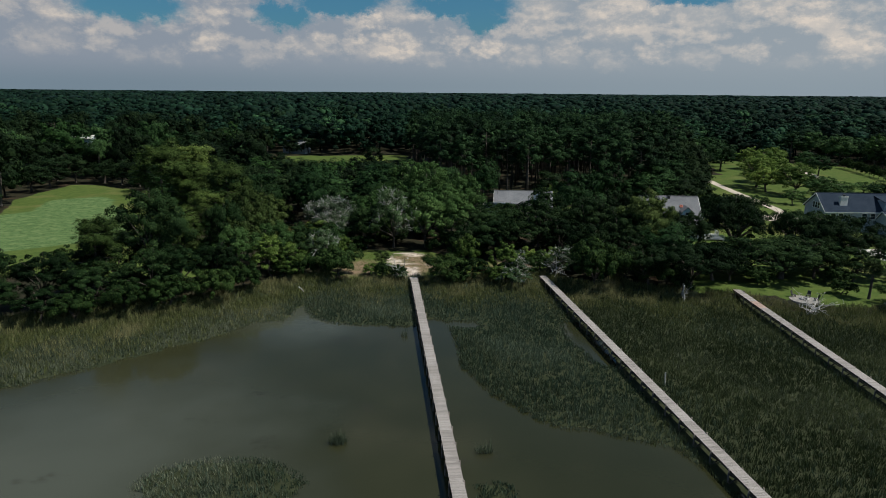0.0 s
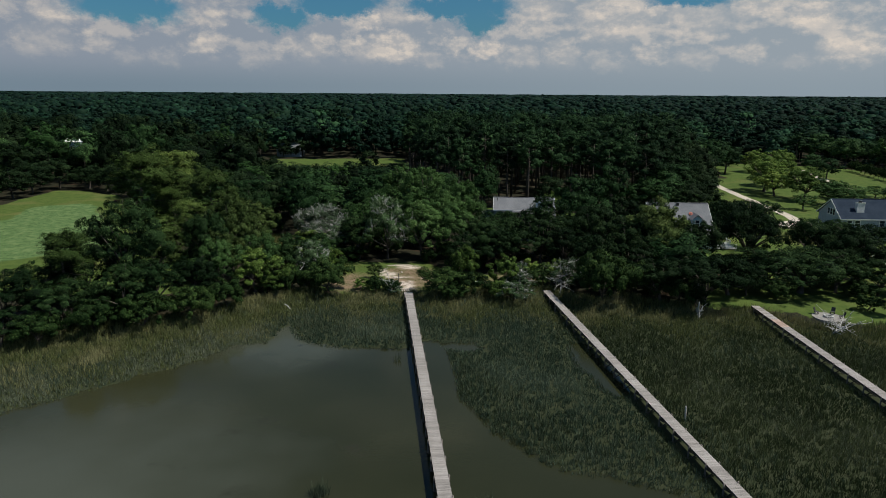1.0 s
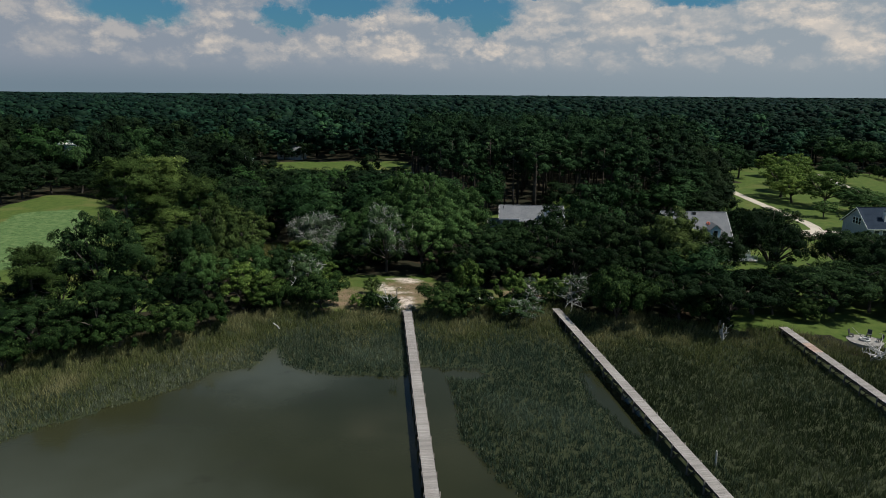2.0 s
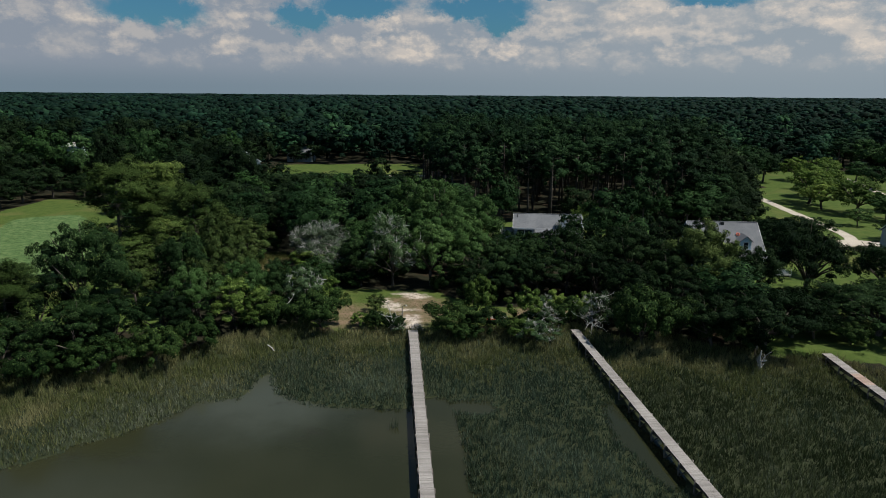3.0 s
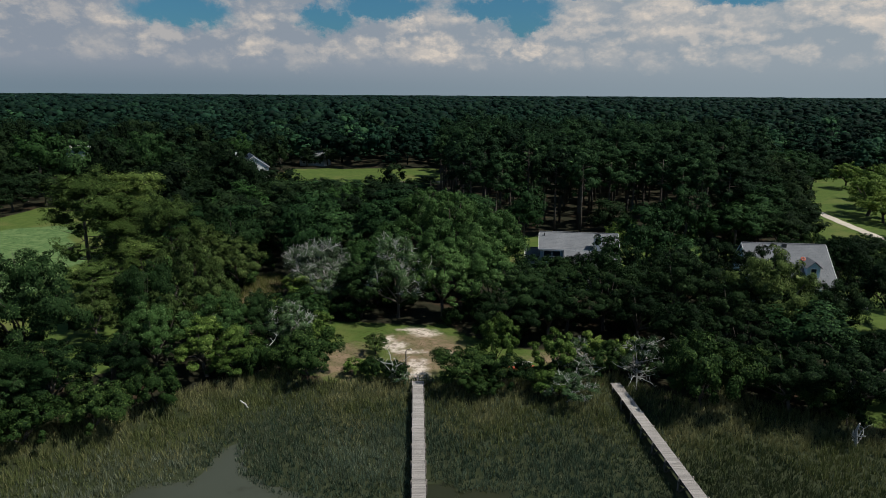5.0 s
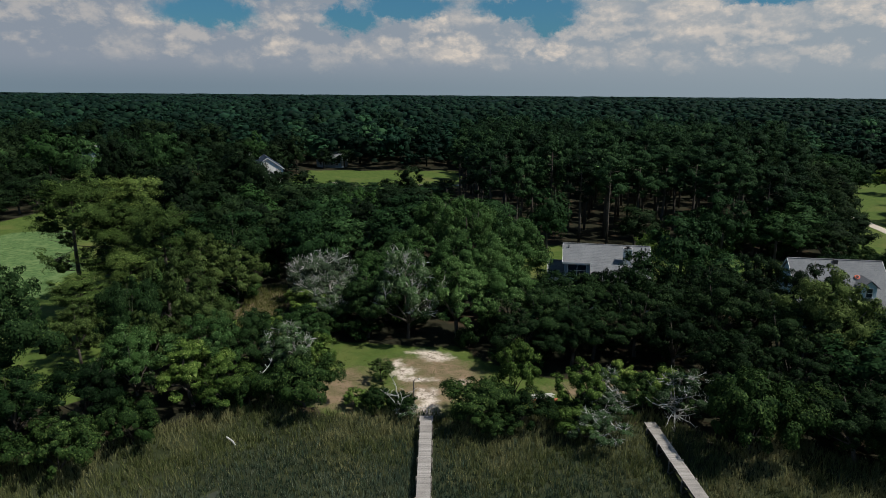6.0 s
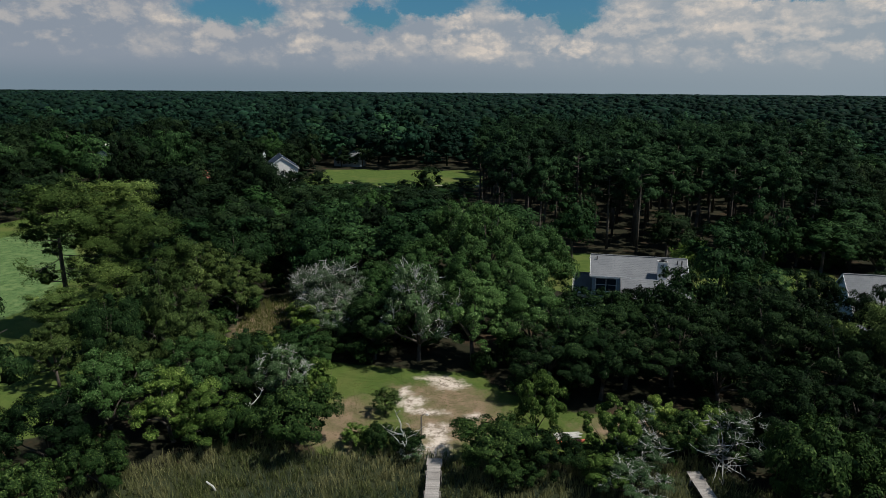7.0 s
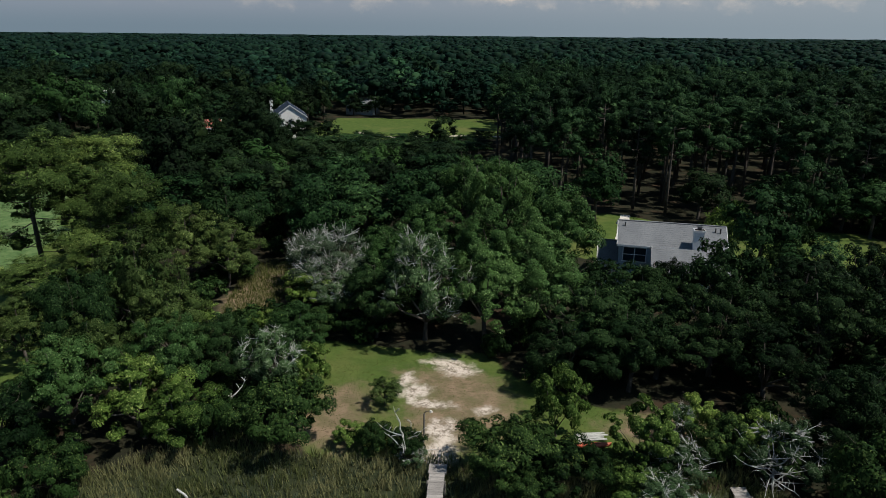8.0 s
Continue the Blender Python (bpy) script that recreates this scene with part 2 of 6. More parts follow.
SHINGLE = weathered("grey_shingle", (0.15, 0.158, 0.168), (0.185, 0.193, 0.203), 0.5, 0.95, 0.08, 6, 0.02)
SHINGLE_DARK = weathered("slate_blue_shingle", (0.022, 0.033, 0.05), (0.032, 0.045, 0.064), 0.5, 0.95, 0.05, 6, 0.02, None, 0.1)
SIDING_GREY = weathered("blue_grey_siding", (0.33, 0.385, 0.44), (0.37, 0.42, 0.475), 0.6, 0.7, 0.3, 6, 0.01)
SIDING_BLUE = weathered("pale_blue_siding", (0.52, 0.68, 0.78), (0.58, 0.72, 0.81), 0.6, 0.7, 0.3, 6, 0.01)
SIDING_WHITE = weathered("white_siding", (0.72, 0.71, 0.68), (0.8, 0.79, 0.76), 0.6, 0.7, 0.3, 6, 0.01)
TRIM = weathered("white_trim", (0.76, 0.76, 0.74), (0.8, 0.8, 0.79), 1.0, 0.6, 0.3, 8, 0.004)
REDROOF = weathered("red_roof", (0.3, 0.1, 0.075), (0.36, 0.13, 0.1), 0.8, 0.7, 0.3, 6, 0.01)
CONCRETE = weathered("pale_concrete", (0.5, 0.47, 0.43), (0.6, 0.57, 0.52), 0.25, 0.9, 0.2, 3, 0.01)
GRAVEL = weathered("sandy_track", (0.42, 0.37, 0.31), (0.52, 0.47, 0.4), 0.2, 0.95, 0.1, 2.5, 0.03)
BRICKISH = weathered("painted_chimney", (0.82, 0.81, 0.8), (0.74, 0.73, 0.72), 1.5, 0.8, 0.2, 10, 0.01)
REDPAINT = weathered("faded_red_plastic", (0.55, 0.1, 0.05), (0.62, 0.17, 0.1), 1.0, 0.5, 0.4, 8, 0.003)
BLUEPAINT = weathered("blue_plastic", (0.07, 0.22, 0.6), (0.1, 0.28, 0.66), 1.0, 0.5, 0.4, 8, 0.003)
DARKMETAL = weathered("dark_metal", (0.03, 0.03, 0.032), (0.05, 0.05, 0.05), 2.0, 0.5, 0.5, 12, 0.003)
FABRIC = weathered("pale_canvas", (0.62, 0.6, 0.56), (0.7, 0.68, 0.64), 2.0, 0.9, 0.2, 12, 0.004)
GLASS, _nt, _b = shader("window_glass", 0.06, 0.6)
_b.inputs["Base Color"].default_value = (0.02, 0.03, 0.04, 1)
POOLWATER, _nt, _b = shader("pool_water", 0.05, 0.5)
_nt.links.new(blend(_nt, noise_out(_nt, 0.8), (0.16, 0.5, 0.52), (0.25, 0.6, 0.6)), _b.inputs["Base Color"])


def water_material():
    m, nt, b = shader("murky_water", 0.07, 0.2)
    big = noise_out(nt, 0.035, 3, 0.5)
    c = blend(nt, step(nt, big, 0.38, 0.66), (0.019, 0.0215, 0.009), (0.028, 0.03, 0.014))
    # pale water off the western bank: silt, and cloud reflection painted into the colour
    tc = nt.nodes.new("ShaderNodeTexCoord").outputs["Object"]
    far = nt.nodes.new("ShaderNodeVectorMath")
    far.operation = "DISTANCE"
    nt.links.new(tc, far.inputs[0])
    far.inputs[1].default_value = (-34, 50, 0)
    warp = nt.nodes.new("ShaderNodeMath")
    warp.operation = "MULTIPLY_ADD"
    nt.links.new(noise_out(nt, 0.07, 3, 0.5), warp.inputs[0])
    warp.inputs[1].default_value = 26
    nt.links.new(far.outputs["Value"], warp.inputs[2])
    c = blend(nt, step(nt, warp.outputs[0], 44, 14), c, (0.06, 0.067, 0.05))
    creek = nt.nodes.new("ShaderNodeVectorMath")
    creek.operation = "DISTANCE"
    nt.links.new(tc, creek.inputs[0])
    creek.inputs[1].default_value = (-20, 94, 0)
    spill = nt.nodes.new("ShaderNodeMath")
    spill.operation = "MULTIPLY_ADD"
    nt.links.new(noise_out(nt, 0.12, 4, 0.6), spill.inputs[0])
    spill.inputs[1].default_value = 12
    nt.links.new(creek.outputs["Value"], spill.inputs[2])
    c = blend(nt, step(nt, spill.outputs[0], 22, 8), c, (0.05, 0.056, 0.04))
    shoal = noise_out(nt, 0.09, 4, 0.6, (1, 1.6, 1))
    c = blend(nt, step(nt, shoal, 0.6, 0.75), c, (0.024, 0.024, 0.014))
    nt.links.new(c, b.inputs["Base Color"])
    r = step(nt, noise_out(nt, 0.05, 3, 0.5, (1, 2.0, 1)), 0.4, 0.65)
    v = nt.nodes.new("ShaderNodeMapRange")
    nt.links.new(r, v.inputs[0])
    v.inputs[3].default_value, v.inputs[4].default_value = 0.05, 0.2
    nt.links.new(v.outputs[0], b.inputs["Roughness"])
    bump(nt, b, noise_out(nt, 2.2, 4, 0.6), 0.12, 0.05)
    return m


def ground_material():
    m, nt, b = shader("ground_cover", 0.95, 0.1)

    def attr(n):
        a = nt.nodes.new("ShaderNodeAttribute")
        a.attribute_name = n
        return a.outputs["Fac"]

    def ragged(a, scale, amount, lo=0.42, hi=0.6):
        n = nt.nodes.new("ShaderNodeMath")
        n.operation = "MULTIPLY_ADD"
        nt.links.new(noise_out(nt, scale, 6, 0.65), n.inputs[0])
        n.inputs[1].default_value = amount
        s = nt.nodes.new("ShaderNodeMath")
        s.operation = "SUBTRACT"
        nt.links.new(a, s.inputs[0])
        s.inputs[1].default_value = amount * 0.5
        nt.links.new(s.outputs[0], n.inputs[2])
        return step(nt, n.outputs[0], lo, hi)

    fine = noise_out(nt, 4.0, 7, 0.72)
    mid = noise_out(nt, 0.6, 5, 0.6)
    wide = noise_out(nt, 0.08, 4, 0.55)
    litter = blend(nt, step(nt, mid, 0.4, 0.75), (0.016, 0.017, 0.01), (0.03, 0.027, 0.016))
    litter = blend(nt, step(nt, fine, 0.5, 0.7), litter, (0.022, 0.028, 0.012))
    litter = blend(nt, step(nt, noise_out(nt, 0.22, 5, 0.65), 0.5, 0.68), litter, (0.042, 0.028, 0.017))
    turf = blend(nt, step(nt, mid, 0.3, 0.7), (0.05, 0.085, 0.018), (0.078, 0.112, 0.026))
    turf = blend(nt, step(nt, wide, 0.5, 0.72), turf, (0.105, 0.118, 0.036))
    turf = blend(nt, step(nt, fine, 0.5, 0.75), turf, (0.045, 0.062, 0.018))
    dry = blend(nt, step(nt, mid, 0.35, 0.65), (0.21, 0.152, 0.1), (0.13, 0.112, 0.06))
    dry = blend(nt, step(nt, fine, 0.5, 0.72), dry, (0.11, 0.08, 0.05))
    crop = blend(nt, step(nt, fine, 0.42, 0.62), (0.09, 0.15, 0.056), (0.06, 0.108, 0.034))
    crop = blend(nt, step(nt, noise_out(nt, 1.1, 5, 0.7), 0.5, 0.62), crop, (0.045, 0.088, 0.026))
    crop = blend(nt, step(nt, mid, 0.45, 0.7), crop, (0.125, 0.18, 0.07))
    sand = blend(nt, step(nt, fine, 0.4, 0.7), (0.56, 0.49, 0.42), (0.4, 0.335, 0.28))
    sand = blend(nt, step(nt, noise_out(nt, 1.3, 7, 0.75), 0.47, 0.6), sand, (0.2, 0.165, 0.13))
    mud = blend(nt, step(nt, mid, 0.35, 0.65), (0.024, 0.031, 0.014), (0.033, 0.039, 0.02))
    c = blend(nt, ragged(attr("turf"), 0.5, 0.5), litter, turf)
    c = blend(nt, ragged(attr("crop"), 0.25, 0.4), c, crop)
    c = blend(nt, ragged(attr("dry"), 0.8, 1.0, 0.25, 0.85), c, dry)
    c = blend(nt, ragged(attr("sand"), 0.9, 1.3, 0.3, 1.0), c, sand)
    c = blend(nt, ragged(attr("mud"), 0.4, 0.3), c, mud)
    nt.links.new(c, b.inputs["Base Color"])
    bump(nt, b, fine, 0.5, 0.06)
    return m


# ---------- mesh helpers ----------
def mesh_np(name, verts, faces, material):
    """A mesh from arrays of corners and of triangles or quads."""
    me = bpy.data.meshes.new(name)
    verts, faces = np.asarray(verts, np.float32), np.asarray(faces, np.int32)
    k = faces.shape[1]
    me.vertices.add(len(verts))
    me.vertices.foreach_set("co", verts.ravel())
    me.loops.add(faces.size)
    me.loops.foreach_set("vertex_index", faces.ravel())
    me.polygons.add(len(faces))
    me.polygons.foreach_set("loop_start", np.arange(0, faces.size, k, dtype=np.int32))
    me.update(calc_edges=True)
    me.materials.append(material)
    return me


class Shape:
    """Gathers simple solids into one mesh."""

    def __init__(self):
        self.v, self.f = [], []
        self.limbs, self.twigs, self.branches = [], None, None

    def add(self, verts, faces):
        o = len(self.v)
        self.v += [tuple(p) for p in verts]
        self.f += [tuple(i + o for i in f) for f in faces]
        return self

    def box(self, x0, y0, z0, x1, y1, z1):
        return self.add([(x0, y0, z0), (x1, y0, z0), (x1, y1, z0), (x0, y1, z0), (x0, y0, z1), (x1, y0, z1), (x1, y1, z1), (x0, y1, z1)],
                        [(0, 3, 2, 1), (4, 5, 6, 7), (0, 1, 5, 4), (1, 2, 6, 5), (2, 3, 7, 6), (3, 0, 4, 7)])

    def beam(self, a, b, w, h):
        a, b = Vector(a), Vector(b)
        d = (b - a).normalized()
        s = d.cross(Vector((0, 0, 1)))
        s = s.normalized() if s.length > 1e-4 else Vector((1, 0, 0))
        u = s.cross(d)
        s, u = s * w / 2, u * h / 2
        return self.add([a - s - u, a + s - u, a + s + u, a - s + u, b - s - u, b + s - u, b + s + u, b - s + u],
                        [(0, 1, 2, 3), (4, 7, 6, 5), (0, 4, 5, 1), (1, 5, 6, 2), (2, 6, 7, 3), (3, 7, 4, 0)])

    def slab(self, corners, thick):
        """A plate under a polygon."""
        n = len(corners)
        a, b, c = (Vector(p) for p in corners[:3])
        nrm = (b - a).cross(c - a).normalized() * thick
        low = [Vector(p) - nrm for p in corners]
        return self.add(list(corners) + low, [tuple(range(n)), tuple(range(2 * n - 1, n - 1, -1))] + [(i, i + n, (i + 1) % n + n, (i + 1) % n) for i in range(n)])

    def tube(self, pts, radii, sides=6):
        pts = [Vector(p) for p in pts]
        rings = []
        for i, p in enumerate(pts):
            d = (pts[min(i + 1, len(pts) - 1)] - pts[max(i - 1, 0)]).normalized()
            s = d.cross(Vector((0.3, 0.9, 0.1))).normalized()
            u = d.cross(s)
            rings.append([p + (s * math.cos(a) + u * math.sin(a)) * radii[i] for a in (2 * math.pi * k / sides for k in range(sides))])
        n = sides
        faces = []
        for i in range(len(pts) - 1):
            for k in range(n):
                faces.append((i * n + k, i * n + (k + 1) % n, (i + 1) * n + (k + 1) % n, (i + 1) * n + k))
        faces += [tuple(range(n - 1, -1, -1)), tuple(range((len(pts) - 1) * n, len(pts) * n))]
        return self.add([p for r in rings for p in r], faces)

    def disc(self, x, y, z0, z1, r, sides=24, top=None):
        top = r if top is None else top
        ring = [(math.cos(2 * math.pi * k / sides), math.sin(2 * math.pi * k / sides)) for k in range(sides)]
        return self.add([(x + c * r, y + s * r, z0) for c, s in ring] + [(x + c * top, y + s * top, z1) for c, s in ring],
                        [tuple(range(sides - 1, -1, -1)), tuple(range(sides, 2 * sides))] + [(k, (k + 1) % sides, (k + 1) % sides + sides, k + sides) for k in range(sides)])

    def mesh(self, name, material, smooth=False):
        me = bpy.data.meshes.new(name)
        me.from_pydata([tuple(p) for p in self.v], [], self.f)
        me.materials.append(material)
        if smooth:
            me.polygons.foreach_set("use_smooth", [True] * len(me.polygons))
        me.update()
        return me


def part(name, data, material, parent, label="", smooth=False):
    if isinstance(data, Shape):
        data = data.mesh(name, material, smooth)
    ob = new(name, data)
    ob.parent = parent
    if label:
        ob["label"] = label
    return ob


def thing(name, x, y, z, label, category, group="", turn=0.0, kind=""):
    ob = new(name)
    ob.empty_display_size = 0.2
    ob.matrix_basis = pose(x, y, z, 0, 0, turn)
    return tagged(ob, label, category, group, kind)


# ---------- the lie of the land ----------
SHORE = np.array([(-400, 36), (-120, 68), (-72, 81), (-58, 86.5), (-46, 92.5), (-36, 97), (-31.5, 102.5), (-26, 108), (-18, 111.8), (-8, 113), (-2.6, 112.6), (-0.4, 109.6), (5, 109), (8, 110.4), (11, 109), (15, 109.6), (19, 112), (22.6, 107.6), (26, 104.8), (29, 106), (31.4, 108.8), (34, 104.8), (38, 103.8), (41, 104), (51, 106),
                  (57, 98.5), (70, 98), (95, 95), (160, 85), (400, 70)])
WATERLINE = np.array([(-400, 0), (-120, 42), (-49, 68), (-44.4, 72.4), (-37.8, 78.7), (-32.2, 83.6), (-29.8, 85.8), (-27.6, 90.8), (-23.2, 91.8), (-22.5, 95), (-21.9, 99.5), (-21.2, 97), (-19.4, 93.2), (-16.5, 91), (-10, 90.5), (-3.2, 90.2),
                      (-1.6, 94), (0.4, 93.4), (2.0, 88), (2.6, 81), (3.1, 76), (4.2, 73.3), (6.4, 68), (9.7, 63.5), (13.4, 60.6), (18.5, 58.5), (23.6, 57.5), (27, 46), (31, 25), (45, -10), (90, -40), (400, -90)])
ISLETS = [(-18.5, 49.8, 7.6, 4.4), (5.6, 49.0, 2.2, 1.7)]
POOLS = [(20.5, 84.3, 1.5, 8.0, 9.5), (3.6, 91.2, 2.8, 1.2, -8)]


def wobble(x, y, k):
    return np.sin(x * 0.61 * k + y * 0.37 * k) * 0.5 + np.sin(x * 0.23 * k - y * 0.51 * k + 1.3) * 0.6 + np.sin(x * 1.3 * k + 2.1 + y * 0.9 * k) * 0.3


def smooth(v, lo, hi):
    t = np.clip((v - lo) / (hi - lo), 0, 1)
    return t * t * (3 - 2 * t)


def inside(x, y, poly):
    p = np.asarray(poly, float)
    hit = np.zeros(np.shape(x), bool)
    j = len(p) - 1
    for i in range(len(p)):
        (xi, yi), (xj, yj) = p[i], p[j]
        cond = ((yi > y) != (yj > y)) & (x < (xj - xi) * (y - yi) / (yj - yi + 1e-12) + xi)
        hit ^= cond
        j = i
    return hit


def land(x, y):
    """Metres inland of the shore (minus: out on the marsh)."""
    return y - np.interp(x, SHORE[:, 0], SHORE[:, 1]) + 0.5 * wobble(x, y, 0.8)


def marsh(x, y):
    """Over 0 on the marsh, under 0 in open water."""
    m = y - np.interp(x, WATERLINE[:, 0], WATERLINE[:, 1]) + 0.45 * wobble(x, y, 1.3)
    for cx, cy, rx, ry in ISLETS:
        m = np.maximum(m, (1 - np.hypot((x - cx) / rx, (y - cy) / ry)) * min(rx, ry) + 0.15 * wobble(x, y, 2))
    for cx, cy, rx, ry, a in POOLS:
        c, s = math.cos(radians(a)), math.sin(radians(a))
        u, v = (x - cx) * c + (y - cy) * s, -(x - cx) * s + (y - cy) * c
        m = np.minimum(m, (np.hypot(u / rx, v / ry) - 1) * min(rx, ry) + 0.3 * wobble(x, y, 1.7))
    return m


def height(x, y):
    x, y = np.asarray(x, float), np.asarray(y, float)
    return -0.7 + 0.78 * smooth(marsh(x, y), -1.2, 0.6) + smooth(land(x, y), -2.5, 4.0) * 1.1 + 0.06 * wobble(x, y, 0.3) * smooth(land(x, y), 0, 20)


def ground_z(x, y):
    return float(height(np.array([x]), np.array([y]))[0])


WEST_FIELD = [(-180, 95), (-66, 112), (-51, 107), (-44, 110), (-43, 118), (-50, 127), (-60, 137), (-66, 150), (-74, 170), (-98, 203), (-105, 216), (-127, 224), (-128, 196), (-116, 168), (-135, 160), (-180, 150)]
FAR_LAWN = [(-84, 284), (-84, 330), (-30, 338), (-20, 338), (-14, 290), (-46, 276)]
LITTLE_LAWN = [(-24, 230), (-22, 247), (-13, 247), (-13, 230)]
HOUSE_LAWN = [(4, 168), (4, 194), (18, 196), (30, 188), (58, 190), (64, 172), (66, 120), (58, 118), (52, 140), (46, 150), (44, 164), (28, 168)]
EAST_LAWN = [(43, 106), (50, 107), (57, 100), (72, 100), (98, 97), (120, 110), (112, 150), (84, 168), (98, 178), (160, 190), (190, 250), (180, 310), (128, 330), (112, 268), (97, 266), (87, 236), (80, 206), (76, 190), (70, 182), (66, 176), (60, 150), (64, 124), (46, 119)]
CLEARING = [(-19, 113), (-23, 134), (-19, 134), (-12, 132), (-3, 133.5), (2, 127.5), (8, 124), (20, 122.5), (21, 118), (4, 114), (-3, 112.5)]
SAND = ((-5.0, 114.8, 1.5, 2.6), (-5.4, 117.6, 1.6, 2.0), (-9.0, 123.8, 1.8, 1.8), (-10.4, 126.2, 1.0, 1.4), (-5.4, 128.6, 2.3, 1.5), (-7.0, 130.4, 3.2, 0.9), (-1.8, 121.2, 1.5, 0.9), (-7.0, 121.8, 2.6, 0.8))
GLADE = [(-35.5, 136), (-38.5, 148), (-38.5, 157), (-35, 157), (-32.5, 148), (-30, 138), (-32, 133)]


def soft_mask(x, y, poly, w=1.2):
    acc = np.zeros(np.shape(x))
    for k in range(9):
        a = 2 * math.pi * k / 8
        r = 0 if k == 8 else w
        acc += inside(x + r * math.cos(a), y + r * math.sin(a), poly)
    return acc / 9


def spaced(lo, a, b, hi, fine):
    mid = np.arange(a, b + 0.01, fine)

    def out(start, stop):
        d, p, res = fine, start, []
        while abs(p - start) < abs(stop - start):
            d *= 1.35
            p = p + math.copysign(d, stop - start)
            res.append(p)
        return np.array(res)
    return np.concatenate([out(a, lo)[::-1], mid, out(b, hi)])


def build_ground():
    xs, ys = spaced(-6500, -135, 190, 6500, 1.4), spaced(-2500, -10, 340, 6500, 1.4)
    X, Y = np.meshgrid(xs, ys)
    X1, Y1 = X.ravel(), Y.ravel()
    Z1 = height(X1, Y1)
    nx, ny = len(xs), len(ys)
    i = np.arange(nx * ny).reshape(ny, nx)
    q = np.stack([i[:-1, :-1], i[:-1, 1:], i[1:, 1:], i[1:, :-1]], -1).reshape(-1, 4)
    me = mesh_np("ground", np.stack([X1, Y1, Z1], 1), q, ground_material())
    me.polygons.foreach_set("use_smooth", [True] * len(me.polygons))
    wx, wy = X1 + 1.2 * wobble(X1, Y1, 0.7), Y1 + 1.2 * wobble(Y1, X1, 0.6)
    dryland = smooth(land(X1, Y1), -0.5, 1.5)
    turf = np.max([soft_mask(wx, wy, p) for p in (WEST_FIELD, FAR_LAWN, LITTLE_LAWN, HOUSE_LAWN, EAST_LAWN, CLEARING)], 0)
    crop = soft_mask(wx, wy, [(-180, 112), (-90, 128), (-72, 140), (-76, 160), (-102, 198), (-118, 190), (-110, 172), (-130, 156), (-180, 140)], 3)
    dry = np.maximum(soft_mask(wx, wy, GLADE, 2), 0.0)
    for cx, cy, rx, ry in ((-15.5, 118.5, 4.5, 5.0), (-3.2, 121.5, 5.6, 7.5), (14, 121.5, 7, 2.2), (-6.5, 127, 6, 3)):
        dry = np.maximum(dry, 0.85 * np.clip(1.6 - 1.1 * np.hypot((wx - cx) / rx, (wy - cy) / ry), 0, 1))
    sand = np.zeros(len(X1))
    for cx, cy, rx, ry in SAND:
        sand = np.maximum(sand, np.clip(1.5 - np.hypot((X1 - cx) / rx, (Y1 - cy) / ry), 0, 1))
    for n, v in (("turf", turf * dryland), ("crop", crop), ("dry", dry), ("sand", sand), ("mud", 1 - smooth(land(X1, Y1) - 3.5 * (1 - soft_mask(X1, Y1, CLEARING, 2)) * (X1 < 42), -2.5, 1.0))):
        a = me.attributes.new(n, "FLOAT", "POINT")
        a.data.foreach_set("value", np.asarray(v, np.float32))
    return tagged(new("ground", me), "dark leaf litter, lawns and bare sand sloping to the marsh", "ground", kind="structure")


ground = build_ground()
wm = Shape().add([(-6500, -2500, 0), (6500, -2500, 0), (6500, 135, 0), (-6500, 135, 0)], [(0, 1, 2, 3)]).mesh("water", water_material())
tagged(new("water", wm), "murky olive tidal water, nearly still", "water", kind="structure")


# ---------- marsh grass ----------
def blades(px, py, pz, tall, rng, per, wide):
    n = len(px)
    x, y, z = (np.repeat(v, per) for v in (px, py, pz))
    h = np.repeat(tall, per) * rng.uniform(0.55, 1.15, n * per)
    a, b = rng.uniform(0, 2 * np.pi, n * per), rng.uniform(0, 2 * np.pi, n * per)
    d = rng.uniform(0, 0.3, n * per)
    x, y = x + d * np.cos(b), y + d * np.sin(b)
    w = wide * rng.uniform(0.6, 1.4, n * per)
    lean = h * rng.uniform(0.1, 0.55, n * per)
    la = rng.uniform(0, 2 * np.pi, n * per)
    p0 = np.stack([x - w * np.cos(a), y - w * np.sin(a), z], 1)
    p1 = np.stack([x + w * np.cos(a), y + w * np.sin(a), z], 1)
    p2 = np.stack([x + lean * np.cos(la), y + lean * np.sin(la), z + h], 1)
    v = np.stack([p0, p1, p2], 1).reshape(-1, 3)
    return v, np.arange(len(v)).reshape(-1, 3)


DOCK_LINES = [((-4.66, 111.5), (9.83, -20.0)), ((18.46, 113.8), (36.76, -20.0)), ((50.35, 106.4), (50.9, -20.0))]


def off_docks(x, y, w):
    ok = np.ones(len(x), bool)
    for (ax, ay), (bx, by) in DOCK_LINES:
        t = (y - ay) / (by - ay)
        ok &= ~((np.abs(x - (ax + (bx - ax) * t)) < w) & (t > 0))
    return ok


